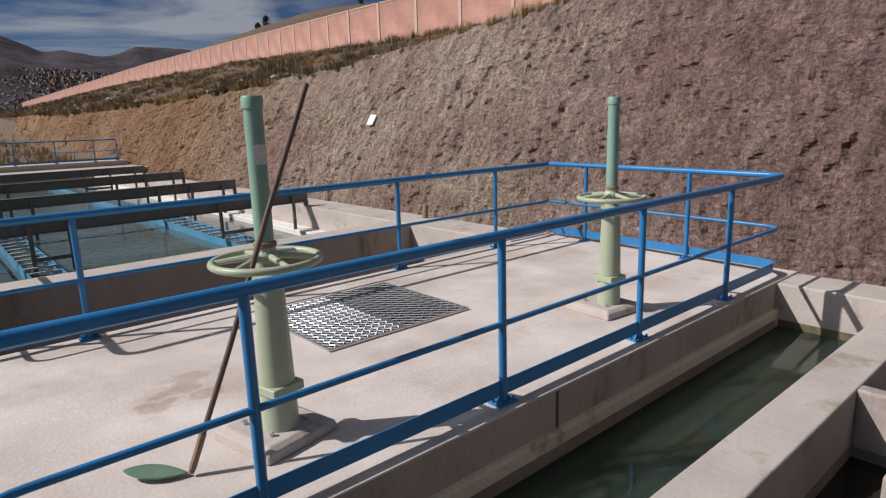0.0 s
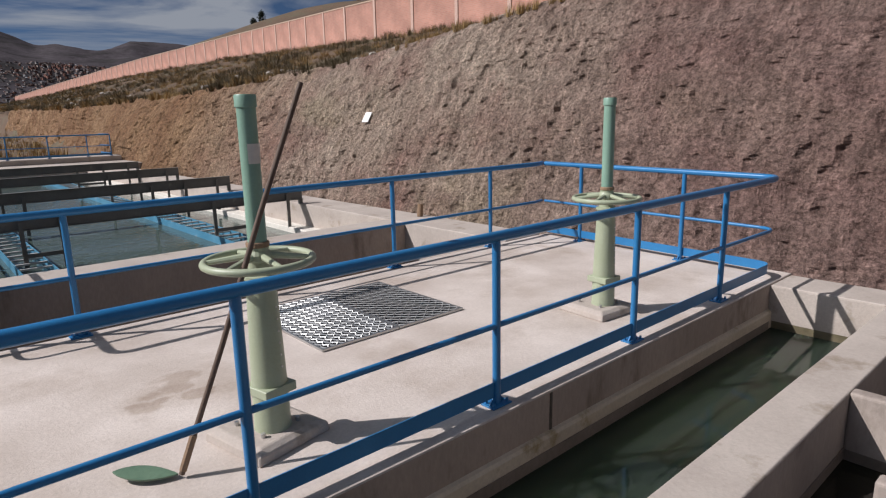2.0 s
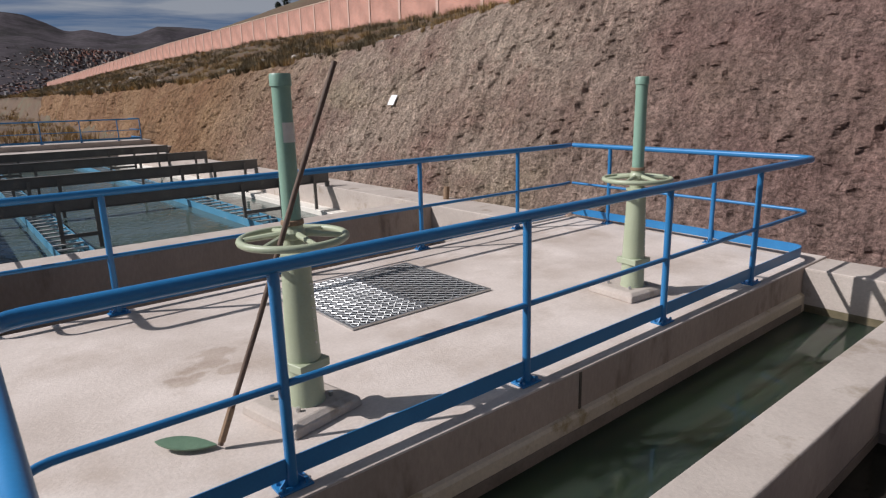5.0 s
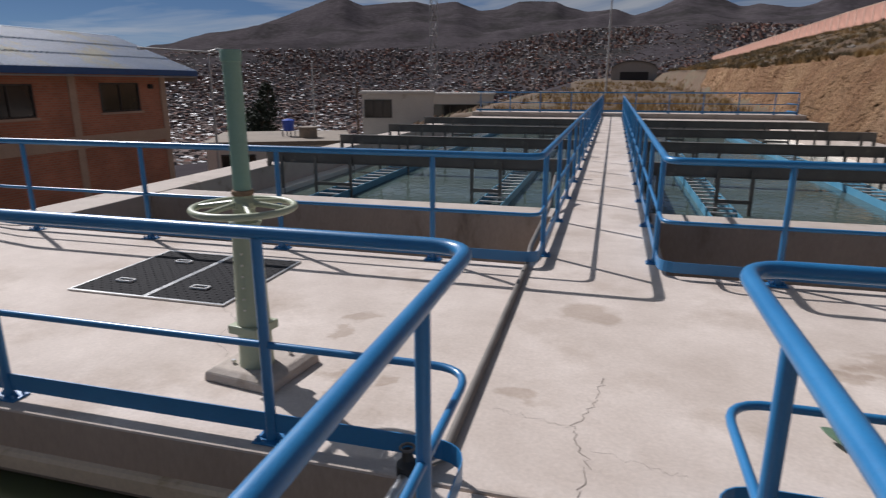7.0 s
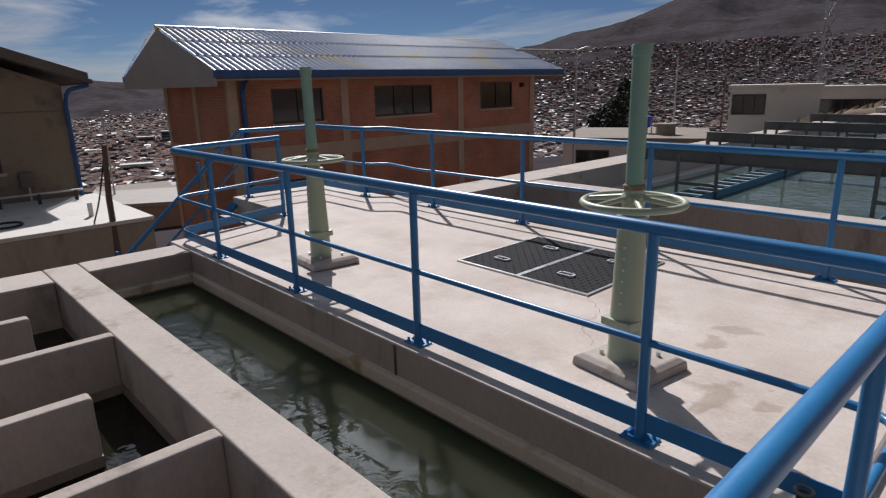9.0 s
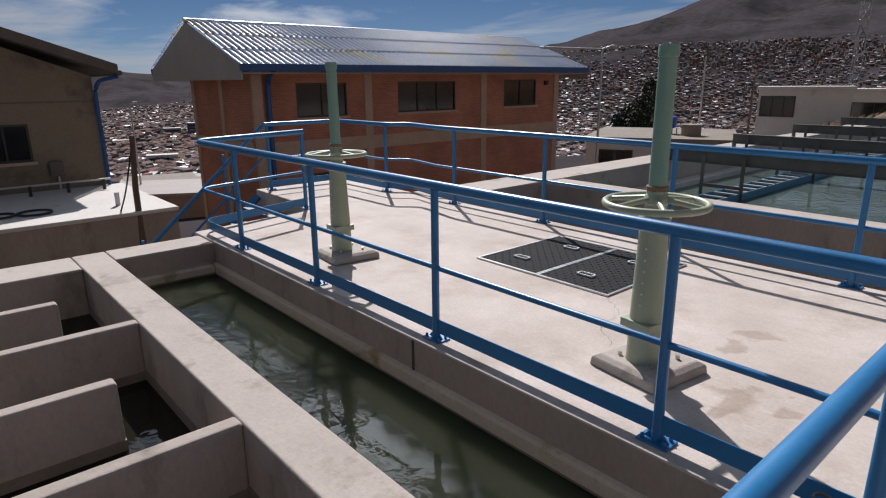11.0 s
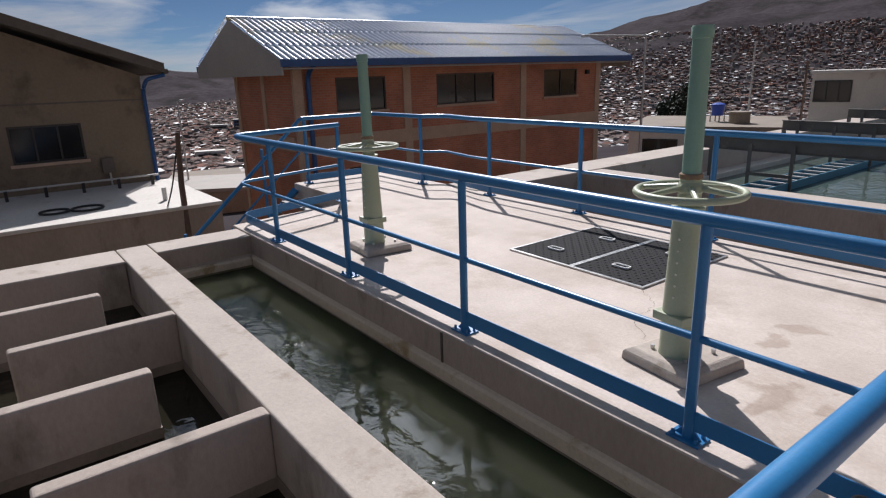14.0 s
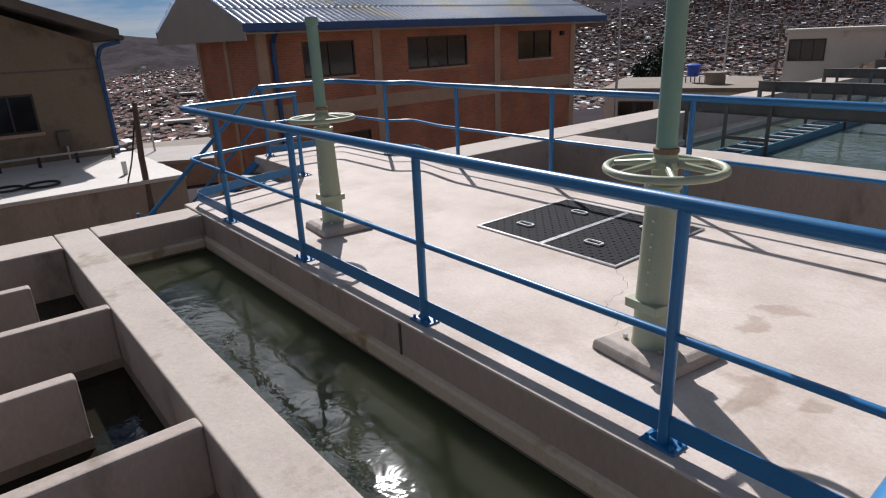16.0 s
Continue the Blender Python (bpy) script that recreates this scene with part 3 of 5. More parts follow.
def build_cut_face():
    """The steep cut of bare rock beside the tanks."""
    ys = np.concatenate([np.arange(-14, -2, 0.2), np.arange(-2, 14, 0.065), np.arange(14, 34, 0.13), np.arange(34, 75, 0.3)])
    us = np.linspace(0, 1.12, 130)
    U, Y = np.meshgrid(us, ys)
    foot = np.interp(Y, [-14, 0, 3.4, 31, 40, 75], [8.3, 8.3, 8.3, 8.3, 9.2, 9.6])
    zf = np.where(Y > 31, np.interp(Y, [31, 75], [-0.5, 0.3]), -0.9)
    cz = crest_z(Y)
    X = foot + (10.5 - foot) * U
    Z = np.where(U < 1, zf + (cz - zf) * (1 - (1 - np.clip(U, 0, 1)) ** 1.25), cz + (U - 1) * 0.6)
    n = np.empty_like(X)
    for i in range(X.shape[0]):
        for j in range(X.shape[1]):
            y, z = Y[i, j], Z[i, j]
            wob = noise.noise(Vector((y * 0.9, z * 0.9, 1.5))) * 0.5
            run = 1 - abs(noise.noise(Vector((y * 1.9 + z * 0.5 + wob * 0.7, z * 0.22, 5.0)))) * 2
            lump = noise.fractal(Vector((y * 0.35, z * 0.5, 9.0)), 0.9, 2.0, 3)
            jag = noise.fractal(Vector((y * 3.0, z * 3.0, 4.0)), 0.8, 2.0, 3)
            bed = abs(noise.noise(Vector((y * 0.55, z * 2.1 + y * 0.25 + jag * 0.22, 2.0))))
            broken = min(1, max(0, noise.noise(Vector((y * 0.8, z * 1.1, 6.0))) * 3 + 0.45))
            ledge = max(0, 1 - bed / 0.07) * max(0, broken - 0.45) * 1.8
            joint = max(0, 1 - abs(noise.noise(Vector((y * 1.7 + jag * 0.25, z * 0.5, 8.0)))) / 0.05) * (1.2 - broken)
            fin = noise.fractal(Vector((y * 5.0 + z * 1.0 + jag * 0.2, z * 0.6, 12.0)), 0.8, 2.0, 3)
            grain = noise.turbulence(Vector((y * 8.0, z * 7.0, 3.0)), 3, False)
            strata = noise.fractal(Vector((y * 1.6 + jag * 0.3, z * 6.5 + y * 0.5, 15.0)), 0.7, 2.1, 3)
            n[i, j] = (-run * 0.1 + lump * 0.2 + ledge * 0.025 + joint * 0.02 + fin * 0.06 + strata * 0.022 + jag * 0.026 + grain * 0.062) * (1.0 if y < 13 else min(1.25, 1 + (y - 13) * 0.05))
    keep = np.clip(U * 8, 0.1, 1)
    X = X + n * keep * 0.9 * np.clip((1.1 - U) * 6, 0.2, 1)
    Z = Z + n * keep * 0.4 - np.clip(U - 1, 0, 1) * 5
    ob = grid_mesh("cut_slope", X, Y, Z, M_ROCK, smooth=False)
    tagged(ob, "steep cut slope of bare reddish brown rock", "rock slope", kind="structure")


build_cut_face()


def build_tufts(name, count, seed, material, size, blades, label, ylim=(3, 130), lean=0.5, spread=1.0, field=None):
    rnd = random.Random(seed)
    verts, faces = [], []
    for _ in range(count):
        y = ylim[0] + (ylim[1] - ylim[0]) * rnd.random() ** 1.6
        wx, _z = wall_xy(np.array(y))
        x = 10.3 + (float(wx) - 10.8) * rnd.random() ** (1.6 / spread)
        if field is not None:
            x = field[0] + (field[1] - field[0]) * rnd.random()
        if noise.noise(Vector((x * 0.25, y * 0.15, seed))) < -0.12:
            continue
        z = float(land_z(np.array([x]), np.array([y]))[0])
        if 10 < x < 11.2:
            z = max(z, float(crest_z(y)) - 0.05)
        s = size * (0.5 + rnd.random()) * min(1.0, 0.35 + y / 45)
        for _b in range(blades):
            a, l = rnd.random() * 6.283, lean * rnd.random()
            w, h = s * 0.05, s * (0.6 + 0.6 * rnd.random())
            bx, by = x + math.cos(a) * s * 0.6 * rnd.random(), y + math.sin(a) * s * 0.6 * rnd.random()
            k = len(verts)
            verts += [(bx - w * math.sin(a), by + w * math.cos(a), z - 0.1), (bx + w * math.sin(a), by - w * math.cos(a), z - 0.1),
                      (bx + math.cos(a) * l * h, by + math.sin(a) * l * h, z + h)]
            faces.append((k, k + 1, k + 2))
    me = bpy.data.meshes.new(name)
    me.from_pydata(verts, [], faces)
    me.materials.append(material)
    tagged(new(name, me), label, "grass", kind="stuff")


build_tufts("dry_grass", 3600, 4, M_GRASS, 0.25, 34, "golden dry bunch grass on the bank above the cut", lean=1.1)
build_tufts("low_shrubs", 4200, 9, M_SHRUB, 0.3, 30, "dark green and brown low shrubs on the bank", lean=1.5, spread=1.1)


build_tufts("dry_grass", 2200, 15, M_GRASS, 0.4, 14, "golden dry grass on the rough ground behind the tanks", ylim=(33, 130), field=(-7, 10))


def build_stones():
    rnd = random.Random(12)
    bm = bmesh.new()
    for _ in range(130):
        y = 8 + 60 * rnd.random() ** 1.5
        x = 10.6 + rnd.random() ** 2 * 6
        z = float(land_z(np.array([x]), np.array([y]))[0])
        s = 0.1 + 0.25 * rnd.random() ** 2
        b2 = bmesh.new()
        bmesh.ops.create_icosphere(b2, subdivisions=1, radius=s)
        for v in b2.verts:
            v.co = v.co * (0.7 + 0.5 * rnd.random())
            v.co.z *= 0.6
            v.co += Vector((x, y, z + 0.1))
        merge(bm, b2)
    tagged(part("loose_stones", bm, M_STONE), "pale loose stones scattered on the grassy bank", "stones", kind="stuff")


build_stones()


# ---- concrete works ----
MID = 0.22


def setting(name, bm, material, label, category):
    return tagged(part(name, bm, material), label, category, kind="structure")


DECK_PTS = [(7.18, -0.1), (7.25, 3.0), (0.80, 3.0), (0.80, 32), (-0.32, 32), (-0.32, 3.0), (-8.5, 3.1), (-8.5, 1.55), (-6.62, 1.5), (-6.42, -0.1)]
setting("deck", prism(DECK_PTS, -0.22, 0, 0.012), M_DECK, "pale sunlit concrete deck slab and walkway between tanks", "deck")
setting("walkway", B(-0.3, 0.76, -8, -0.112, -0.22, -0.004, bevel=0.01), M_DECK, "pale concrete walkway slab between the channels", "walkway")
setting("deck_wall", B(-6.4, 7.2, -0.1, 0.1, -1.6, -0.222), M_WALL, "stained concrete channel wall under the deck edge", "wall")
setting("rear_platform", B(-6.6, 9.2, 26.01, 31.9, -0.9, -0.06), M_WALL, "concrete platform behind the tanks", "deck")
setting("channel_wall_east", B(-0.28, 0.1, -7.9, -0.105, -3, -0.225), M_WALL, "concrete wall below the walkway", "wall")
setting("channel_wall_west", B(0.4, 0.74, -7.9, -0.105, -3, -0.225), M_WALL, "concrete wall below the walkway", "wall")


def ledge(x0, x1, top=-0.212):
    """The sloped pale render along the foot of a channel wall."""
    bm = bmesh.new()
    pr = [(-0.098, top), (-0.122, top - 0.01), (-0.134, top - 0.028), (-0.138, -0.6), (-0.098, -0.6)]
    a = [bm.verts.new((x0, y, z)) for y, z in pr]
    b = [bm.verts.new((x1, y, z)) for y, z in pr]
    n = len(pr)
    for i in range(n):
        bm.faces.new((a[i], a[(i + 1) % n], b[(i + 1) % n], b[i]))
    bm.faces.new(a[::-1])
    bm.faces.new(b)
    return bm


def water(name, x0, x1, y0, y1, z, material, label):
    return setting(name, B(x0, x1, y0, y1, z - 0.02, z), material, label, "water")


def build_side(s):
    """The channel, the coping and the baffled cells on one side of the walkway: s = 1 right, -1 left."""
    def X(d):
        return MID + s * d

    def R(a, b):
        return (min(X(a), X(b)), max(X(a), X(b)))
    end = 6.43 if s > 0 else 6.10
    far = 6.93 if s > 0 else 6.5
    shelf, level = (-0.245, -0.42) if s > 0 else (-0.212, -0.32)
    setting("coping", B(*R(0.55, far - 0.004), -1.285, -1.005, -1.6, -0.015, bevel=0.012), M_WALL, "broad pale concrete coping between the channel and the cells", "coping")
    setting("end_wall", B(*R(end, far), -1.0, -0.105, -1.6, -0.012, bevel=0.012), M_WALL, "concrete end wall of the channel", "wall")
    setting("end_wall", B(*R(end - 0.1, far), -8, -1.29, -1.6, -0.018, bevel=0.012), M_WALL, "concrete outer wall of the cells", "wall")
    setting("wall_face", B(*R(0.56, end - 0.002), -0.1016, -0.099, shelf - 0.023, -0.0125), M_WALLD, "stained concrete face of the channel wall", "wall")
    setting("wall_ledge", ledge(*R(0.56, end), shelf), M_LEDGE, "pale rendered ledge above the water line", "ledge")
    # on the left the end's shade is put into a darker facing
    setting("wall_face", B(*R(end - 0.004, end + 0.001), -1.003, -0.105, -0.2 if s < 0 else level + 0.07, -0.03), M_WALLD if s < 0 else M_WALL, "stained concrete channel end face, left one toned darker as shaded", "wall")
    # thin facings in the lowered tone paint shade on the cells' inner sides
    setting("wall_face", B(*R(0.56, end - 0.105), -1.2862, -1.284, -0.365, -0.03), M_CELL, "concrete face of the cell wall, toned darker as shaded", "wall")
    setting("wall_face", B(*R(end - 0.105, end - 0.098), -2.59, -1.295, -1.2, -0.035), M_CELL, "concrete face of the cell wall, toned darker as shaded", "wall")
    if s > 0:
        setting("waterline_stain", B(*R(end - 0.003, end + 0.002), -1.003, -0.14, -0.6, level + 0.069), M_WET, "dark wet band along the water line", "stain")
    if s < 0:
        setting("wall_ledge", B(*R(end - 0.07, end + 0.01), -1.0, -0.134, -0.6, -0.222, bevel=0.02), M_LEDGE, "pale rendered ledge above the water line", "ledge")
        setting("waterline_stain", B(*R(end - 0.074, end - 0.068), -1.0, -0.14, -0.6, -0.3), M_WET, "dark wet band along the water line", "stain")
    setting("waterline_stain", B(*R(0.56, end - 0.07), -0.1415, -0.1375, -0.6, shelf - 0.098), M_TIDE, "dark wet band along the water line", "stain")
    setting("south_wall", B(*R(0.55, far - 0.2), -2.85, -2.6, -1.6, -0.02, bevel=0.012), M_WALL, "concrete wall behind the cells", "wall")
    for d in ((2.72, 4.46, 6.1) if s > 0 else (2.72, 4.39)):
        setting("baffle", B(*R(d - 0.05, d + 0.05), -2.25, -1.283, -1.5, -0.014, bevel=0.018), M_CELL, "grey concrete baffle wall with a worn rounded top", "baffle wall")
        setting("waterline_stain", B(*R(d - 0.053, d + 0.053), -2.253, -1.296, -1.4, -0.365), M_TIDE, "dark tide band on the baffle wall", "stain")
    for d in (1.96, 3.57, 5.20):
        setting("baffle", B(*R(d - 0.05, d + 0.05), -2.602, -1.62, -1.5, -0.02, bevel=0.018), M_CELL, "grey concrete baffle wall with a worn rounded top", "baffle wall")
        setting("waterline_stain", B(*R(d - 0.053, d + 0.053), -2.598, -1.617, -1.4, -0.365), M_TIDE, "dark tide band on the baffle wall", "stain")
    setting("waterline_stain", B(*R(0.56, end - 0.1), -1.294, -1.284, -1.2, -0.36), M_TIDE, "dark wet band along the water line", "stain")
    water("cell_water", *R(0.52, far - 0.2), -2.62, -1.27, -0.43, M_WATERD, "dark still water in the baffled cells")
    setting("channel_joint", B(*(R(3.188, 3.208) if s > 0 else R(2.872, 2.892)), -0.107, -0.098, shelf - 0.003, -0.012), M_CRACK, "dark joint in the channel wall", "joint")
    # tank behind the deck
    setting("tank_front_wall", B(*R(0.50, 6.75), 5.1, 5.62, -2.8, 0.0, bevel=0.015), M_WALL, "concrete front wall of the settling tank", "wall")
    setting("wall_face", B(*R(0.57, 6.21), 5.094, 5.101, -2.7, -0.02), M_WALLD, "darker blotched concrete face of the tank wall", "wall")
    setting("tank_side_wall", B(*R(6.22, 6.9), 3.02, 26, -2.8, 0.012, bevel=0.015), M_WALL, "concrete outer wall of the settling tank", "wall")
    setting("tank_side_ledge", B(*R(5.92, 6.23), 5.6, 26, -2.8, -0.40, bevel=0.015), M_WHITE, "pale ledge inside the settling tank", "ledge")
    setting("tank_inner_wall", B(*R(0.40, 0.565), 3.01, 26, -2.8, -0.225), M_WALL, "concrete wall of the tank beside the walkway", "wall")
    setting("tank_rear_wall", B(*R(0.5, 6.9), 25.6, 26.0, -2.8, -0.003, bevel=0.015), M_WALL, "concrete rear wall of the settling tank", "wall")
    water("tank_water", *R(0.55, 6.2), 5.5, 25.7, -0.5, M_WATERT, "green water in the settling tank")
    water("trench_water", *R(0.55, 6.3), 2.9, 5.2, -1.1, M_WATERD, "dark water in the trench behind the deck")
    setting("deck_rear_wall", B(*R(0.5, 6.3), 2.8, 2.98, -2.8, -0.225), M_WALL, "concrete wall under the rear deck edge", "wall")


build_side(1)
build_side(-1)
water_right = water("channel_water", 0.6, 8.0, -1.1, -0.1, -0.42, M_WATERR, "murky green water in the concrete channel")
water_left = water("channel_water", -7.3, -0.05, -1.1, -0.1, -0.32, M_WATER, "murky green water in the concrete channel")
setting("basin_floor", B(-6.4, 7.0, -8, 26, -3.0, -2.81), M_WET, "concrete floor under the water", "floor")


# ---- guard rails ----
RAIL_H, MID_H = 0.95, 0.46


def base_plate_mesh():
    bm = B(-0.075, 0.075, -0.05, 0.05, 0, 0.01, bevel=0.003)
    for x in (-0.052, 0.052):
        for y in (-0.03, 0.03):
            tube(bm, [(x, y, 0.01), (x, y, 0.03)], 0.009, 6)
    for sx in (-1, 1):
        vs = [bm.verts.new((sx * 0.022, t, z)) for t, z in ((-0.004, 0.01), (0.004, 0.01), (0.004, 0.05), (-0.004, 0.05))]
        ws = [bm.verts.new((sx * 0.06, t, 0.01)) for t in (-0.004, 0.004)]
        bm.faces.new((vs[0], vs[3], ws[0]))
        bm.faces.new((vs[1], ws[1], vs[2]))
        bm.faces.new((vs[3], vs[2], ws[1], ws[0]))
    return finish("base_plate", bm, M_BLUE)


PLATE = base_plate_mesh()
POST = finish("post", T([(0, 0, 0.005), (0, 0, RAIL_H - 0.02)], 0.0235, 12), M_BLUE, True)


def guard_rail(path, posts, label, toe=True, radius=0.16, z=0.0, group="guard rails"):
    top = empty("guard_rail", posts[0][0], posts[0][1], z, label, "guard rail", group)
    o = Vector((posts[0][0], posts[0][1], 0))
    pts = [Vector((x, y, 0)) - o for x, y in path]
    up = rounded(pts, radius)
    part("top_rail", T([p + Vector((0, 0, RAIL_H)) for p in up], 0.029, 14), M_BLUE, top, smooth=True)
    part("mid_rail", T([p + Vector((0, 0, MID_H)) for p in up], 0.0165, 10), M_BLUE, top, smooth=True)
    if toe:
        part("toe_board", strip(up, 0.045, 0.135, 0.006), M_BLUE, top, "flat blue steel kick plate")
    for x, y in posts:
        p = piece("post", POST, top, Matrix.Translation(Vector((x, y, 0)) - o))
        piece("base_plate", PLATE, p)
    return top


guard_rail([(0.73, -7), (0.73, 0), (6.93, 0), (7.13, 2.95)], [(1.642, 0), (3.065, 0), (4.46, 0), (5.806, 0), (0.73, -0.62), (0.73, -2.6), (6.98, 0.96), (7.09, 2.35)],
           "blue tubular steel guard rail round the channel by the rock slope")
guard_rail([(7.13, 3.0), (6.95, 2.95), (0.73, 2.95), (0.73, 29.0)], [(x, 2.95) for x in (1.62, 3.1, 4.61, 6.09)] + [(0.73, 3.35 + 1.5 * i) for i in range(18)],
           "blue painted steel guard rail along the tank and walkway")
guard_rail([(-0.178, -7), (-0.178, 0), (-6.36, 0.0), (-6.72, 1.42)], [(-1.074, 0), (-2.56, 0), (-4.0, 0), (-5.41, 0), (-0.178, -0.62), (-0.178, -2.6), (-6.72, 1.40)],
           "blue tubular steel guard rail round the channel by the stair")
guard_rail([(-0.25, 29.0), (-0.25, 2.95), (-6.0, 2.95), (-6.75, 3.1), (-7.0, 2.85), (-8.25, 2.85), (-8.3, 1.66)],
           [(-0.25, 3.35 + 1.5 * i) for i in range(18)] + [(x, 2.95) for x in (-1.186, -2.69, -4.19, -5.66)] + [(-7.0, 2.85), (-8.3, 1.70)],
           "blue steel guard rail along the tank, kinked by the stair", radius=0.12)
setting("platform_kerb", B(-6.6, 8.6, 28.8, 31.9, -0.058, 0.16, bevel=0.02), M_WALL, "raised concrete edge of the far platform", "kerb")
guard_rail([(-6.4, 29.0), (8.27, 29.0), (8.27, 31.0)], [(-6.2 + 1.5 * i, 29.0) for i in range(10)] + [(8.27, 29.1)], "blue painted steel guard rail across the far platform", z=0.16)


def build_stair():
    st = empty("stair", -7.6, 1.5, 0, "blue painted steel stair going down from the deck", "stair")
    run, rise, n = 0.235, 0.205, 22
    L = Vector((0, -run * n, -rise * n))
    for x in (-0.75, 0.75):
        part("stringer", T([(x, 0, -0.08), Vector((x, 0, -0.08)) + L], 0.06, 4), M_BLUE, st)
    for x in (-0.72,):
        part("handrail", T([(x, 0.15, 0.94), Vector((x, 0.15, 0.94)) + L], 0.026, 10), M_BLUE, st, smooth=True)
        part("mid_rail", T([(x, 0.1, 0.47), Vector((x, 0.1, 0.47)) + L], 0.016, 8), M_BLUE, st, smooth=True)
        for k in range(2, n, 5):
            part("post", T([(x, -run * k, -rise * k - 0.05), (x, -run * k, -rise * k + 0.98)], 0.022, 8), M_BLUE, st, smooth=True)
    me = finish("tread", B(-0.72, 0.72, -0.26, 0, -0.03, 0, bevel=0.004), M_BEAM)
    for k in range(n):
        piece("tread", me, st, Matrix.Translation((0, -run * k, -rise * (k + 1))))


build_stair()


# ---- valve columns ----
def build_valve_column():
    top = empty("valve_column", 0, 0, 0, "pale green valve column with a six-spoke handwheel on a concrete pad", "valve column", "valve columns")
    bm = bmesh.new()
    pr = [(0.22, 0.0), (0.214, 0.048), (0.178, 0.07)]
    rows = [[bm.verts.new((sx * h, sy * h, z)) for sx, sy in ((-1, -1), (1, -1), (1, 1), (-1, 1))] for h, z in pr]
    for v in bm.verts:
        v.co.y += 0.045
    for a, b in zip(rows, rows[1:]):
        for k in range(4):
            bm.faces.new((a[k], a[(k + 1) % 4], b[(k + 1) % 4], b[k]))
    bm.faces.new(rows[-1])
    bm.faces.new(rows[0][::-1])
    bmesh.ops.bevel(bm, geom=bm.edges[:], offset=0.006, segments=1, profile=0.5, affect="EDGES")
    part("pad", bm, M_WALL, top, "rough concrete pad smeared with green paint")
    part("pedestal", lathe([(0.094, 0.065), (0.09, 0.09), (0.087, 0.3), (0.070, 0.835), (0.08, 0.84), (0.08, 0.855), (0.06, 0.86)], 28), M_GREEN, top, smooth=True)
    part("collar", B(-0.095, 0.09, -0.095, 0.09, 0.258, 0.305, bevel=0.006), M_GREEN, top, "square green steel clamp")
    me = finish("bolt", T([(0, 0, 0.05), (0, 0, 0.092)], 0.012, 6), M_STEEL)
    for a in (45, 135, 225, 315):
        piece("bolt", me, top, pose(0.15 * math.cos(radians(a)), 0.045 + 0.15 * math.sin(radians(a)), 0))
    dot = finish("rivet", T([(0, 0, 0), (0, -0.006, 0)], 0.0055, 6), M_WHITE)
    for i in range(6):
        z = 0.40 + i * 0.06
        piece("rivet", dot, top, Matrix.Translation((0.02, -(0.087 - (z - 0.3) * 0.032) + 0.004, z)))
    wheel = part("handwheel", ring(0.25, 0.018, 0.925), M_GREEN, top, smooth=True)
    for k in range(6):
        a = 2 * math.pi * k / 6 + 0.3
        part("spoke", T([(0.05 * math.cos(a), 0.05 * math.sin(a), 0.948), (0.243 * math.cos(a), 0.243 * math.sin(a), 0.925)], 0.017, 8, 0.012), M_GREEN, wheel, smooth=True)
    part("hub", lathe([(0.055, 0.855), (0.055, 0.92), (0.062, 0.93), (0.062, 0.955), (0.05, 0.975), (0.05, 0.99)], 20), M_GREEN, wheel)
    part("hub_seal", lathe([(0.0515, 0.99), (0.055, 0.994), (0.055, 1.012), (0.0515, 1.016)], 18), M_TWINE, wheel, "rusty brown collar")
    part("stem_cover", lathe([(0.05, 0.99), (0.05, 1.01), (0.0445, 1.012), (0.0435, 1.63), (0.0495, 1.632), (0.0495, 1.68), (0.046, 1.687)], 24), M_GREEN2, top,
         "grey-green painted steel stem tube with a screw cap", smooth=True)
    return top


def ring(R, r, z, n=40, m=10):
    bm = bmesh.new()
    rows = []
    for i in range(n):
        a = 2 * math.pi * i / n
        rows.append([bm.verts.new(((R + r * math.cos(2 * math.pi * k / m)) * math.cos(a), (R + r * math.cos(2 * math.pi * k / m)) * math.sin(a), z + r * math.sin(2 * math.pi * k / m))) for k in range(m)])
    for i in range(n):
        for k in range(m):
            bm.faces.new((rows[i][k], rows[(i + 1) % n][k], rows[(i + 1) % n][(k + 1) % m], rows[i][(k + 1) % m]))
    return bm


col = build_valve_column()
col.matrix_basis = pose(1.987, 0.525, 0, 0, 0, 12)
for x, y, a in ((4.868, 0.521, -5), (-1.485, 0.555, -8), (-4.505, 0.545, -6)):
    copy_thing(col, pose(x, y, 0, 0, -0.9 if x < -4 else 0, a))
part("label", strip([(0.0455 * math.cos(t), 0.0455 * math.sin(t)) for t in np.linspace(-2.4, -0.7, 8)], 1.38, 1.47, 0.001), M_WHITE, col, "worn blank paper label")


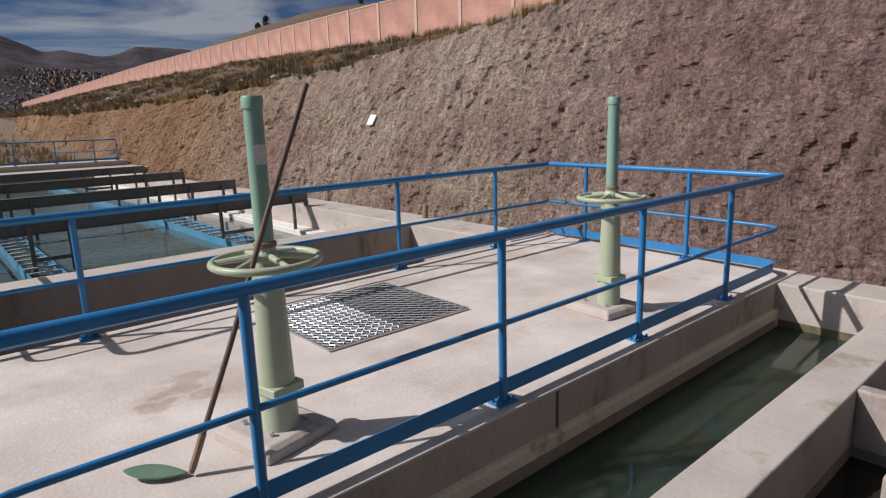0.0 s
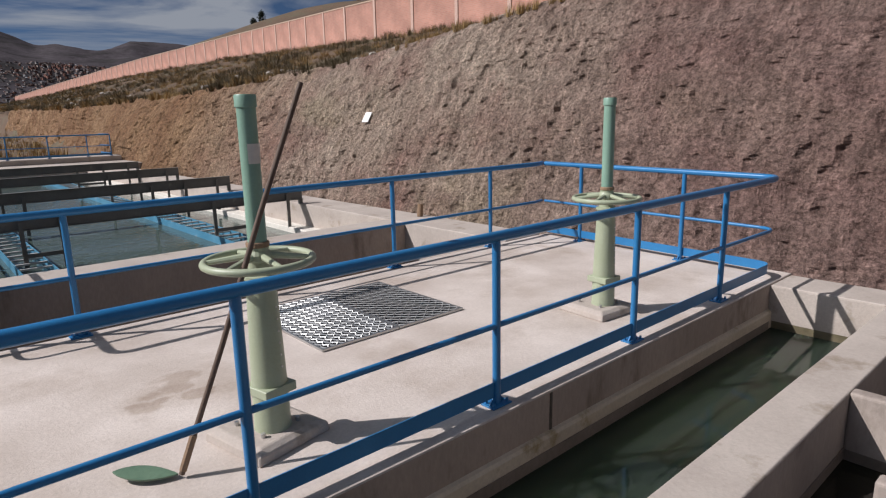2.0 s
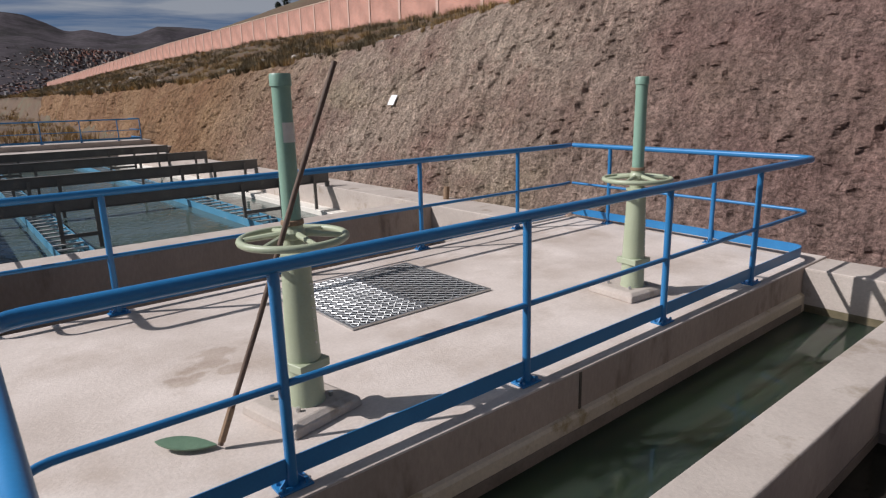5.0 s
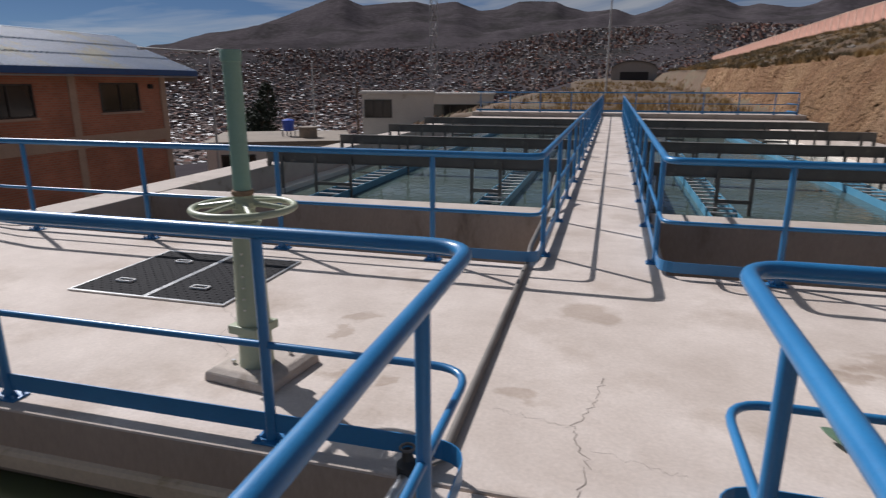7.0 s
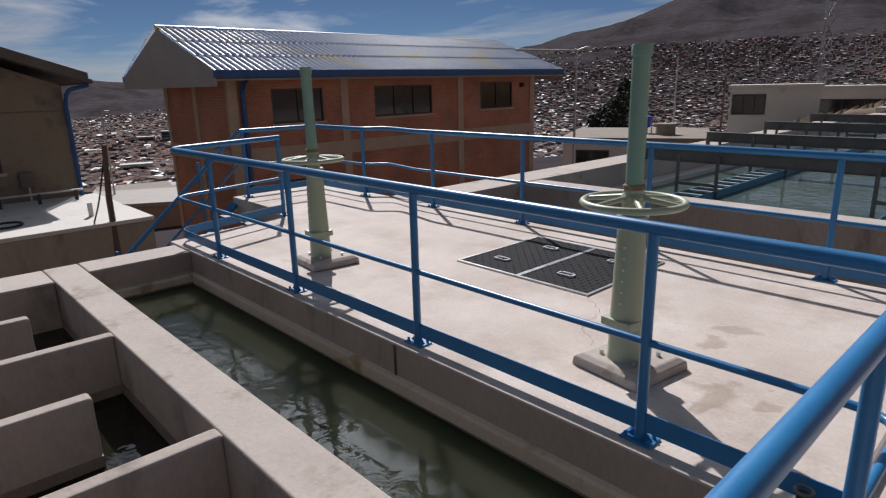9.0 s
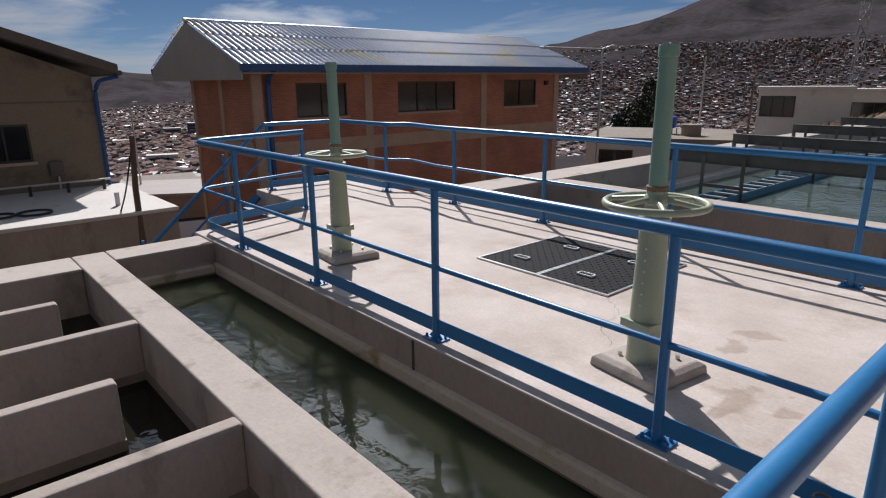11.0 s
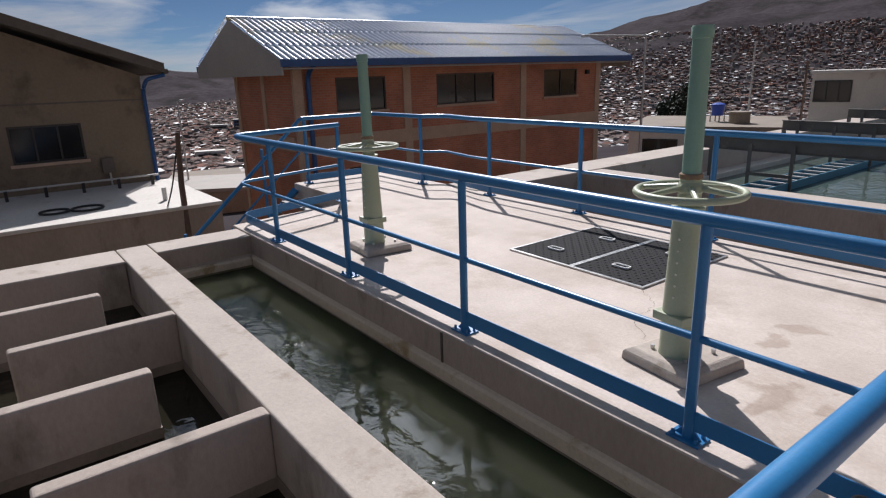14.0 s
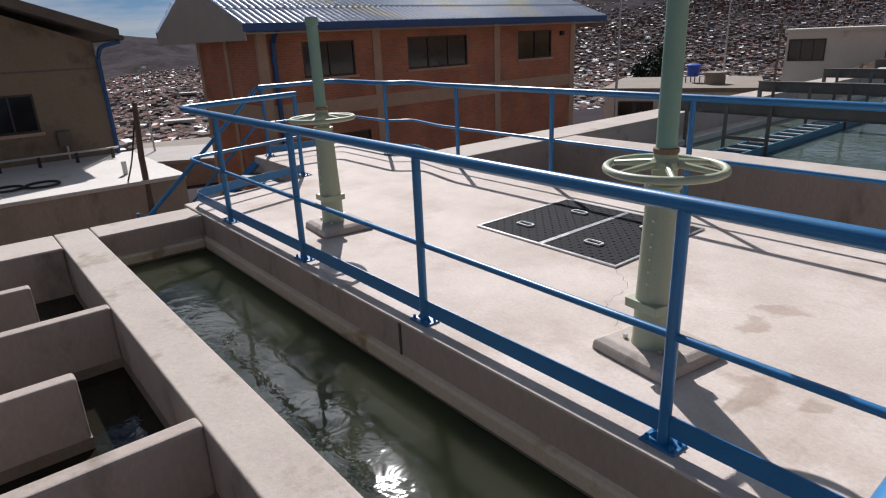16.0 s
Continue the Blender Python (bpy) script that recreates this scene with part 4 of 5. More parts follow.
# ---- hatch and grating ----
def build_grating(x0, x1, y0, y1):
    g = empty("floor_grating", x0, y0, 0.0, "galvanised expanded-metal floor grating in two panels", "grating")
    w, d = x1 - x0, y1 - y0
    # no pit is modelled: a black sheet paints its darkness below the mesh
    part("pit_shade_sheet", B(0.016, w - 0.016, 0.016, d - 0.016, 0.002, 0.005), M_BLACK, g, "black sheet standing in for the shaded pit under the mesh")
    for k in range(2):
        a, b = k * w / 2 + 0.006, (k + 1) * w / 2 - 0.006
        fr = bmesh.new()
        for q in ((a, b, 0, 0.016), (a, b, d - 0.016, d), (a, a + 0.016, 0.017, d - 0.017), (b - 0.016, b, 0.017, d - 0.017)):
            box(fr, *q, 0.003, 0.02)
        p = part("panel_frame", fr, M_STEEL, g)
        bm = bmesh.new()
        lx, ly = b - a - 0.032, d - 0.032
        along = ly if k == 0 else lx
        across = lx if k == 0 else ly
        pitch, gap = (0.075, 0.034) if k == 0 else (0.085, 0.042)
        m, rows = int(along / pitch), int(across / gap)
        amp = gap * 0.45
        for j in range(rows):
            c = (j + 0.5) * across / rows
            sg = 1 if j % 2 else -1
            pts = []
            for i in range(2 * m + 1):
                u, v = i * along / (2 * m), c + sg * (amp if i % 2 else -amp)
                z = 0.013 + (0.004 if i % 2 else 0)
                pts.append((a + 0.016 + v, 0.016 + u, z) if k == 0 else (a + 0.016 + u, 0.016 + v, z))
            tube(bm, pts, 0.008 if k == 0 else 0.0055, 4)
        part("mesh", bm, M_STEEL if k == 0 else M_POLE, p, "" if k == 0 else "dull grey steel mesh")
    return g


build_grating(2.76, 4.11, 1.36, 2.55)


def build_hatch(x0, x1, y0, y1):
    h = empty("floor_hatch", x0, y0, 0, "black checker-plate floor hatch with two lids and pale edging", "floor hatch")
    w, d = x1 - x0, y1 - y0
    for k in range(2):
        a, b = k * w / 2, (k + 1) * w / 2
        fr = bmesh.new()
        for q in ((a, b, 0, 0.022), (a, b, d - 0.022, d), (a, a + 0.022, 0.023, d - 0.023), (b - 0.022, b, 0.023, d - 0.023)):
            box(fr, q[0] + 0.002, q[1] - 0.002, q[2], q[3], 0.001, 0.014)
        part("edging", fr, M_STEEL, h)
        bm = B(a + 0.027, b - 0.027, 0.027, d - 0.027, 0.001, 0.012, bevel=0.002)
        nx, ny = 14, 24
        for i in range(nx):
            for j in range(ny):
                cx, cy = a + 0.05 + i * (w / 2 - 0.1) / (nx - 1), 0.05 + j * (d - 0.1) / (ny - 1)
                ang = 0.78 if (i + j) % 2 else -0.78
                ux, uy = math.cos(ang) * 0.016, math.sin(ang) * 0.016
                vx, vy = -uy * 0.3, ux * 0.3
                q = [bm.verts.new((cx + p * ux + s * vx, cy + p * uy + s * vy, 0.0125)) for p, s in ((-1, 0), (0, -1), (1, 0), (0, 1))]
                t = bm.verts.new((cx, cy, 0.0165))
                for e in range(4):
                    bm.faces.new((q[e], q[(e + 1) % 4], t))
        lid = part("lid", bm, M_BLACK, h)
        for yy in (0.28, 0.85):
            hb = bmesh.new()
            cx = (a + b) / 2 + (0.05 if yy > 0.5 else -0.05)
            tube(hb, rounded([(cx - 0.07, yy - 0.03, 0.022), (cx + 0.07, yy - 0.03, 0.022), (cx + 0.07, yy + 0.03, 0.022), (cx - 0.07, yy + 0.03, 0.022), (cx - 0.07, yy - 0.025, 0.022)], 0.02, 3), 0.008, 6)
            part("lift_handle", hb, M_PAPER, lid, "pale metal lift ring")


build_hatch(-3.655, -2.285, 1.405, 2.56)


# ---- conduit, tool, cracks ----
def build_conduit():
    c = empty("conduit", -0.31, 0, 0.024, "grey pipe lying across the deck with a gate valve", "pipe")
    part("pipe", T(rounded([(0.01, 0.05, 0.0), (-0.03, 3.05, 0.0), (-0.05, 3.3, 0.06), (-0.07, 5.3, 0.06), (-0.09, 6.2, 0.3)], 0.1), 0.023, 12), M_PIPE, c, smooth=True)
    part("pipe", T([(0.01, 0.06, 0), (-0.09, -0.1, 0.02), (-0.13, -0.5, -0.02)], 0.024, 10), M_STEEL, c, smooth=True)
    v = part("valve_body", lathe([(0.03, -0.03), (0.045, -0.02), (0.045, 0.03), (0.025, 0.05), (0.02, 0.09)], 14), M_CABLE, c, "dark cast gate valve")
    v.location = (-0.09, -0.12, 0.03)
    part("valve_wheel", ring(0.028, 0.006, 0.1, 20, 6), M_PIPE, v)


build_conduit()


def build_tool():
    foot = Vector((1.517, 0.485, 0.02))
    tip = Vector((2.185, 0.37, 1.735))
    t = empty("stirring_paddle", *foot, "brown wooden pole with a green leaf-shaped fin tied to it", "tool")
    d = tip - foot
    part("pole", T([(0, 0, 0), d * 0.33 + Vector((0.006, 0, 0)), d * 0.66 - Vector((0.004, 0, 0)), d], 0.0135, 10, 0.0125), M_STICK, t, smooth=True)
    part("binding", T([d * 0.01, d * 0.1], 0.0175, 8), M_TWINE, t, "twine binding")
    bm = bmesh.new()
    ax = Vector((-0.239, 0.182, 0.03)).normalized()
    sd = Vector((0.5, 0.84, 0.12)).normalized()
    nn = ax.cross(sd).normalized() * 0.004
    n = 14
    loops = []
    for k in (-1, 1):
        edge = []
        for i in range(n):
            u = i / (n - 1)
            edge.append((u, 0.05 * math.sin(math.pi * u ** 1.15) ** 0.75))
        loops.append([bm.verts.new(ax * (0.015 + 0.285 * u) + sd * w + nn * k) for u, w in edge] + [bm.verts.new(ax * (0.015 + 0.285 * u) - sd * w + nn * k) for u, w in edge[-2:0:-1]])
    a, b = loops
    bm.faces.new(a)
    bm.faces.new(b[::-1])
    for i in range(len(a)):
        bm.faces.new((a[i], a[(i + 1) % len(a)], b[(i + 1) % len(b)], b[i]))
    part("fin", bm, M_FIN, t, "green painted metal fin")


build_tool()


def crack(pts, w, seed):
    rnd = random.Random(seed)
    out = []
    for (x0, y0), (x1, y1) in zip(pts, pts[1:]):
        n = 10
        for i in range(n):
            u = i / n
            out.append((x0 + (x1 - x0) * u + rnd.uniform(-0.02, 0.02), y0 + (y1 - y0) * u + rnd.uniform(-0.02, 0.02)))
    out.append(pts[-1])
    bm = bmesh.new()
    rows = []
    for i, (x, y) in enumerate(out):
        d = Vector((out[min(i + 1, len(out) - 1)][0] - out[max(i - 1, 0)][0], out[min(i + 1, len(out) - 1)][1] - out[max(i - 1, 0)][1], 0)).normalized()
        s = Vector((-d.y, d.x, 0)) * w * rnd.uniform(0.3, 1) / 2
        rows.append((bm.verts.new(Vector((x, y, 0.0015)) + s), bm.verts.new(Vector((x, y, 0.0015)) - s)))
    for a, b in zip(rows, rows[1:]):
        bm.faces.new((a[0], b[0], b[1], a[1]))
    setting("crack", bm, M_CRACK, "thin crack in the concrete deck", "crack")


crack([(0.25, -0.1), (0.29, 0.2), (0.2, 0.45), (0.3, 0.7), (0.34, 1.0)], 0.004, 1)
crack([(0.2, 0.45), (0.0, 0.5), (-0.18, 0.52)], 0.002, 2)
crack([(-2.33, 1.44), (-2.05, 1.2), (-2.0, 0.9), (-1.7, 0.62)], 0.003, 3)
crack([(0.3, 0.3), (0.55, 0.22), (0.68, 0.2)], 0.002, 4)


# ---- tank fittings ----
def build_beam(y, s):
    x0, x1 = (0.72, 6.5) if s > 0 else (-6.06, -0.27)
    lift = {8.35: 0.02, 11.7: 0.06, 15.1: 0.1, 18.7: 0.12}[y]
    b = empty("tank_beam", x0, y, lift, "grey weathered steel beam across the tank", "beam", "tank beams")
    w = x1 - x0
    bm = bmesh.new()
    box(bm, 0, w, -0.006, 0.006, 0.082, 0.27)
    box(bm, 0, w, -0.05, 0.05, 0.271, 0.283)
    box(bm, 0, w, -0.05, 0.05, 0.07, 0.081)
    part("web", bm, M_BEAM, b)
    for px in (0.35, 1.25, 1.75, 4.05, 4.75, 5.45):
        q = px if s > 0 else w - px
        hg = bmesh.new()
        box(hg, q - 0.03, q + 0.03, -0.072, -0.052, -0.55, 0.2)
        part("hanger", hg, M_BEAM, b)
    for q in (0.04, w - 0.04):
        part("foot", B(q - 0.03, q + 0.03, -0.04, 0.04, 0.002 - lift, 0.069), M_BEAM, b)
    for q0, q1 in ((1.25, 1.75), (4.05, 4.75)):
        a, c = (q0, q1) if s > 0 else (w - q1, w - q0)
        part("cross_tie", B(a - 0.03, c + 0.03, -0.088, -0.073, -0.33, -0.27), M_BEAM, b)


def build_launder(x, s):
    l = empty("launder", x, 6.1, -0.5, "blue steel overflow trough with cross rungs in the tank", "overflow trough", "overflow troughs")
    L = 19.0
    for k in (-1, 1):
        part("side_plate", B(k * 0.21 - 0.008, k * 0.21 + 0.008, 0, L, -0.05, 0.13), M_BLUEW, l)
    part("trough_floor", B(-0.2, 0.2, 0, L, -0.045, -0.03), M_WET, l)
    me = finish("rung", B(-0.2, 0.2, -0.03, 0.03, 0.1, 0.125), M_POLE)
    for i in range(48):
        piece("rung", me, l, Matrix.Translation((0, 0.2 + i * 0.39, 0)))


for s in (1, -1):
    for y in (8.35, 11.7, 15.1, 18.7):
        build_beam(y, s)
    build_launder(2.02 if s > 0 else -1.58, s)
    build_launder(4.95 if s > 0 else -4.55, s)


# ---- brick boundary wall ----
def build_boundary():
    w = empty("boundary_wall", 0, 0, 0, "long pink brick boundary wall with pale pillars stepping down the hill", "wall", kind="structure")
    y = 8.0
    pts = []
    while y < 285:
        xw, zw = wall_xy(np.array(y))
        pts.append((float(xw), y, float(zw)))
        y += 4.2
    for (x0, y0, z0), (x1, y1, z1) in zip(pts, pts[1:]):
        d = Vector((x1 - x0, y1 - y0, 0))
        L = d.length
        ang = math.degrees(math.atan2(d.y, d.x))
        dz = z1 - z0

        def slab(a, b, t, lo, hi):
            bm = B(a, b, -t, t, lo, hi)
            for v in bm.verts:
                v.co.z += dz * v.co.x / L
            return bm
        p = part("panel", slab(0.13, L - 0.13, 0.07, -0.5, 2.35), M_BRICKP, w)
        p.matrix_basis = pose(x0, y0, z0, 0, 0, ang)
        part("pillar", B(-0.13, 0.13, -0.12, 0.12, -0.5, 2.42), M_PINK, p)
        part("cap", slab(0.13, L - 0.13, 0.1, 2.351, 2.44), M_COLUMN, p)


build_boundary()


# ---- buildings ----
def window(parent, y0, y1, z0, z1, x, panes=3):
    """A dark window in a wall that faces +x."""
    fr = bmesh.new()
    t = 0.06
    for q in ((y0, y1, z0, z0 + t), (y0, y1, z1 - t, z1), (y0, y0 + t, z0 + t, z1 - t), (y1 - t, y1, z0 + t, z1 - t)):
        box(fr, x - 0.06, x + 0.02, q[0], q[1], q[2], q[3])
    for k in range(1, panes):
        yy = y0 + (y1 - y0) * k / panes
        box(fr, x - 0.05, x + 0.015, yy - 0.025, yy + 0.025, z0 + t, z1 - t)
    wn = part("window", fr, M_FRAME, parent, "dark-framed window")
    for k in range(panes):
        a, b = y0 + (y1 - y0) * k / panes, y0 + (y1 - y0) * (k + 1) / panes
        part("pane", B(x - 0.035, x - 0.025, a + 0.02, b - 0.02, z0 + t * 0.7, z1 - t * 0.7), M_GLASS, wn)
    part("sill", B(x - 0.05, x + 0.1, y0 - 0.08, y1 + 0.08, z0 - 0.09, z0 - 0.002), M_COLUMN, wn)


def wall_pieces(y0, y1, z0, z1, holes):
    """The rectangles of a wall in the y-z plane that leave its openings free."""
    out = []
    ys = sorted({y0, y1, *[h[0] for h in holes], *[h[1] for h in holes]})
    for a, b in zip(ys, ys[1:]):
        z = z0
        for c0, c1 in sorted([(h[2], h[3]) for h in holes if h[0] <= a + 1e-6 and h[1] >= b - 1e-6]):
            out.append((a, b, z, c0))
            z = c1
        out.append((a, b, z, z1))
    return out


def build_brick_house():
    X, Y0, Y1, W, WR = -20.1, 6.85, 23.0, 5.7, 7.6
    zb, zt = -6.0, 2.1
    h = empty("brick_house", X, Y0, zb, "two-storey orange brick building with a blue corrugated gable roof", "building")
    o = Vector((-X, -Y0, -zb))

    def P(name, bm, m, parent=h, label=""):
        bmesh.ops.translate(bm, vec=o, verts=bm.verts)
        return part(name, bm, m, parent, label)
    ups = [(8.45, 10.55, 0.3, 1.5), (12.95, 16.05, 0.32, 1.52), (19.1, 21.35, 0.36, 1.56)]
    dn = [(8.8, 11.0, -3.0, -1.75)]
    for q in wall_pieces(Y0, Y1, zb, zt, ups + dn):
        P("wall", B(X - 0.2, X, *q), M_BRICK)
    P("wall", B(X - W, X - 0.2, Y0, Y0 + 0.2, zb, zt), M_BRICK)
    P("wall", B(X - W, X - 0.2, Y1 - 0.2, Y1, zb, zt), M_BRICK)
    P("wall", B(X - W, X - W + 0.2, Y0 + 0.2, Y1 - 0.2, zb, zt), M_BRICK)
    P("floor", B(X - W + 0.2, X - 0.2, Y0 + 0.2, Y1 - 0.2, -0.95, -0.7), M_COLUMN)
    for yc in (7.0, 11.5, 17.75, 22.85):
        P("column", B(X - 0.1, X + 0.045, yc - 0.17, yc + 0.17, zb, zt), M_COLUMN)
    for xc in (X - 2.7, X - W + 0.15):
        P("column", B(xc - 0.15, xc + 0.15, Y0 - 0.045, Y0 + 0.1, zb, zt), M_COLUMN)
    for z in (-1.0,):
        P("band", B(X - 0.1, X + 0.05, Y0 + 0.33, Y1 - 0.33, z, z + 0.5), M_COLUMN)
        P("band", B(X - W + 0.3, X - 0.2, Y0 - 0.05, Y0 + 0.1, z, z + 0.5), M_COLUMN)
    for hs in (ups, dn):
        for a, b, c, d in hs:
            window(h, a - Y0, b - Y0, c - zb, d - zb, -0.03, 3 if b - a > 2.5 else 2)
    # roof
    ridge, eave = 3.72, 2.12
    xe0, xe1, xr = X + 0.75, X - WR - 0.75, X - WR / 2
    ya, yb = 6.15, 24.5
    for name_x in (xe0, xe1):
        n = int((yb - ya) / 0.05)
        bm = bmesh.new()
        rows = []
        for i in range(n + 1):
            y = ya + (yb - ya) * i / n
            dz = 0.04 * math.cos(2 * math.pi * (y - ya) / 0.25)
            rows.append([bm.verts.new((name_x * (1 - t) + xr * t, y, eave + (ridge - eave) * t + dz + 0.035 * (j // 2))) for j, t in enumerate((0, 0.33, 0.335, 0.66, 0.665, 1))])
        for a, b in zip(rows, rows[1:]):
            for k in range(5):
                bm.faces.new((a[k], b[k], b[k + 1], a[k + 1]))
        bmesh.ops.solidify(bm, geom=bm.faces[:], thickness=0.015)
        rf = P("roof", bm, M_SHEET, h, "blue-grey corrugated roof sheets with pale worn patches")
        P("fascia", B(min(name_x, name_x + 0.03) - 0.02, max(name_x, name_x) + 0.03, ya, yb, eave - 0.24, eave + 0.0), M_BLUEDARK, rf)
    P("ridge_cap", T([(xr, ya, ridge + 0.02), (xr, yb, ridge + 0.02)], 0.09, 8), M_SHEET)
    for yy in (ya + 0.03, yb - 0.08):
        bm = bmesh.new()
        pts = [(xe0, eave - 0.05), (xr, ridge - 0.05), (xe1, eave - 0.05), (xe1, eave - 0.5), (xe0, eave - 0.5)]
        f = [bm.verts.new((x, yy, z)) for x, z in pts]
        g = [bm.verts.new((x, yy + 0.05, z)) for x, z in pts]
        bm.faces.new(f)
        bm.faces.new(g[::-1])
        for i in range(5):
            bm.faces.new((f[i], f[(i + 1) % 5], g[(i + 1) % 5], g[i]))
        P("gable_board", bm, M_SOFFIT)
    P("soffit", B(xe1 + 0.05, xe0 - 0.05, ya + 0.1, yb - 0.1, eave - 0.32, eave - 0.27), M_SOFFIT)
    P("downpipe", T(rounded([(X + 0.7, Y0 + 0.55, eave - 0.15), (X + 0.25, Y0 + 0.5, eave - 0.4), (X + 0.1, Y0 + 0.5, eave - 0.7), (X + 0.1, Y0 + 0.5, zb)], 0.2), 0.085, 10), M_BLUEDARK)
    P("spotlight", B(X, X + 0.16, Y1 - 1.1, Y1 - 0.9, 1.3, 1.5, bevel=0.02), M_CABLE)


build_brick_house()


def build_tan_house():
    X = -21.5
    zb = -6.0
    h = empty("tan_house", X, 0, zb, "tan plastered building with a pitched roof and a dark window", "building")
    o = Vector((-X, 0, -zb))

    def P(name, bm, m, parent=h, label=""):
        bmesh.ops.translate(bm, vec=o, verts=bm.verts)
        return part(name, bm, m, parent, label)
    yr, yl = 2.35, -13.0
    win = (-1.38, 0.5, -0.67, 0.42)
    for q in wall_pieces(yl, yr, zb, 1.75, [win]):
        P("wall", B(X - 0.25, X, *q), M_PLASTER)
    P("wall", B(X - 9, X - 0.25, yr - 0.25, yr, zb, 1.75), M_PLASTER)
    P("wall", B(X - 9, X - 8.75, yl, yr - 0.25, zb, 1.75), M_PLASTER)
    P("wall", B(X - 8.75, X - 0.25, yl, yl + 0.25, zb, 1.75), M_PLASTER)
    bm = bmesh.new()
    pts = [(yr, 1.75), (yl, 1.75), ((yr + yl) / 2, 4.62)]
    f = [bm.verts.new((X, y, z)) for y, z in pts]
    g = [bm.verts.new((X - 0.25, y, z)) for y, z in pts]
    bm.faces.new(f)
    bm.faces.new(g[::-1])
    for i in range(3):
        bm.faces.new((f[i], f[(i + 1) % 3], g[(i + 1) % 3], g[i]))
    P("gable", bm, M_PLASTER)
    P("joint", B(X, X + 0.012, yl, yr, 1.0, 1.05), M_DARKROOF)
    window(h, win[0], win[1], win[2] - zb, win[3] - zb, -0.03, 3)
    ym, zm = (yr + yl) / 2, 4.95
    for sgn, ye in ((1, yr + 0.65), (-1, yl - 0.65)):
        bm = bmesh.new()
        a = [bm.verts.new((x, y, z)) for x, y, z in ((X + 0.55, ye, 2.1), (X + 0.55, ym, zm), (X - 9.6, ym, zm), (X - 9.6, ye, 2.1))]
        c = [bm.verts.new(v.co + Vector((0, 0, -0.28))) for v in a]
        bm.faces.new(a)
        bm.faces.new(c[::-1])
        for i in range(4):
            bm.faces.new((a[i], a[(i + 1) % 4], c[(i + 1) % 4], c[i]))
        P("roof", bm, M_DARKROOF)
    P("gutter", T([(X + 0.5, yr + 0.7, 1.85), (X - 9, yr + 0.7, 1.85)], 0.08, 8), M_DARKROOF)
    P("downpipe", T(rounded([(X + 0.4, yr + 0.65, 1.75), (X + 0.35, yr + 0.1, 1.62), (X + 0.12, yr + 0.02, 1.3), (X + 0.1, yr + 0.06, zb)], 0.15), 0.06, 10), M_BLUEDARK)
    P("meter_box", B(X, X + 0.12, 0.85, 1.2, -1.15, -0.7, bevel=0.02), M_DARKROOF)
    P("conduit", T([(X + 0.06, 1.05, -1.15), (X + 0.06, 1.05, -1.75)], 0.03, 6), M_POLE)


build_tan_house()


def build_annex():
    x0, x1, y0, y1, zt = -21.45, -16.2, -9, 2.75, -1.55
    a = empty("annex", x1, y1, -6, "low concrete annex with a pale flat roof", "building")
    o = Vector((-x1, -y1, 6))

    def P(name, bm, m, parent=a, label=""):
        bmesh.ops.translate(bm, vec=o, verts=bm.verts)
        return part(name, bm, m, parent, label)
    P("wall", B(x0, x1, y0, y1, -6, zt - 0.1), M_ANNEX)
    P("roof_slab", B(x0, x1 + 0.04, y0, y1 + 0.04, zt - 0.099, zt, bevel=0.02), M_ROOFW)
    rl = P("rail", T([(x0 + 0.9, y0, zt + 0.3), (x0 + 0.9, y1 - 0.5, zt + 0.3)], 0.03, 8), M_POLE)
    for k in range(9):
        yy = y1 - 0.7 - k * 0.95
        P("rail_post", B(x0 + 0.86, x0 + 0.94, yy - 0.04, yy + 0.04, zt, zt + 0.29), M_CABLE, rl)
    P("vent_stub", T([(x1 - 1.2, y1 - 1.1, zt), (x1 - 1.2, y1 - 1.1, zt + 0.35)], 0.06, 10), M_POLE)
    c = empty("rubber_hose", x1 - 1.5, -0.9, zt + 0.02, "coiled black rubber hose lying on the flat roof", "hose")
    part("coil", ring(0.32, 0.03, 0.02, 28, 6), M_CABLE, c)
    b2 = ring(0.36, 0.03, 0.02, 28, 6)
    bmesh.ops.translate(b2, vec=(0.1, 0.72, 0.0), verts=b2.verts)
    part("coil", b2, M_CABLE, c)


build_annex()


def pole(x, y, zb, zt, r, label, arms=()):
    p = empty("street_lamp", x, y, zb, label, "lamp post")
    part("mast", T([(0, 0, 0), (0, 0, zt - zb)], r, 10, r * 0.6), M_POLE, p, smooth=True)
    for dx, dy in arms:
        part("arm", T([(0, 0, zt - zb), (dx, dy, zt - zb + 0.12)], 0.04, 8), M_POLE, p)
        part("lamp_head", B(dx - 0.25 if dx < 0 else dx, dx if dx < 0 else dx + 0.25, dy - 0.12, dy + 0.12, zt - zb + 0.05, zt - zb + 0.17, bevel=0.03), M_POLE, p)
    return p


def polar(az, d):
    return 0.11 + d * math.sin(radians(az)), -2.2 + d * math.cos(radians(az))


for az, d, e0, e1, arms in ((-35.0, 30, -9, 2.6, ((-2.0, -1.6), (0.3, 0.2))), (-26.6, 42, -8, 1.8, ()), (-75.6, 40, -11, -1.6, ((0.5, 0.1),)), (-0.6, 75, -1.0, 7.6, ())):
    x, y = polar(az, d)
    pole(x, y, 1.5 + d * math.tan(radians(e0)), 1.5 + d * math.tan(radians(e1)), 0.07 if d < 60 else 0.14, "pale slender lamp post standing beyond the plant", arms)


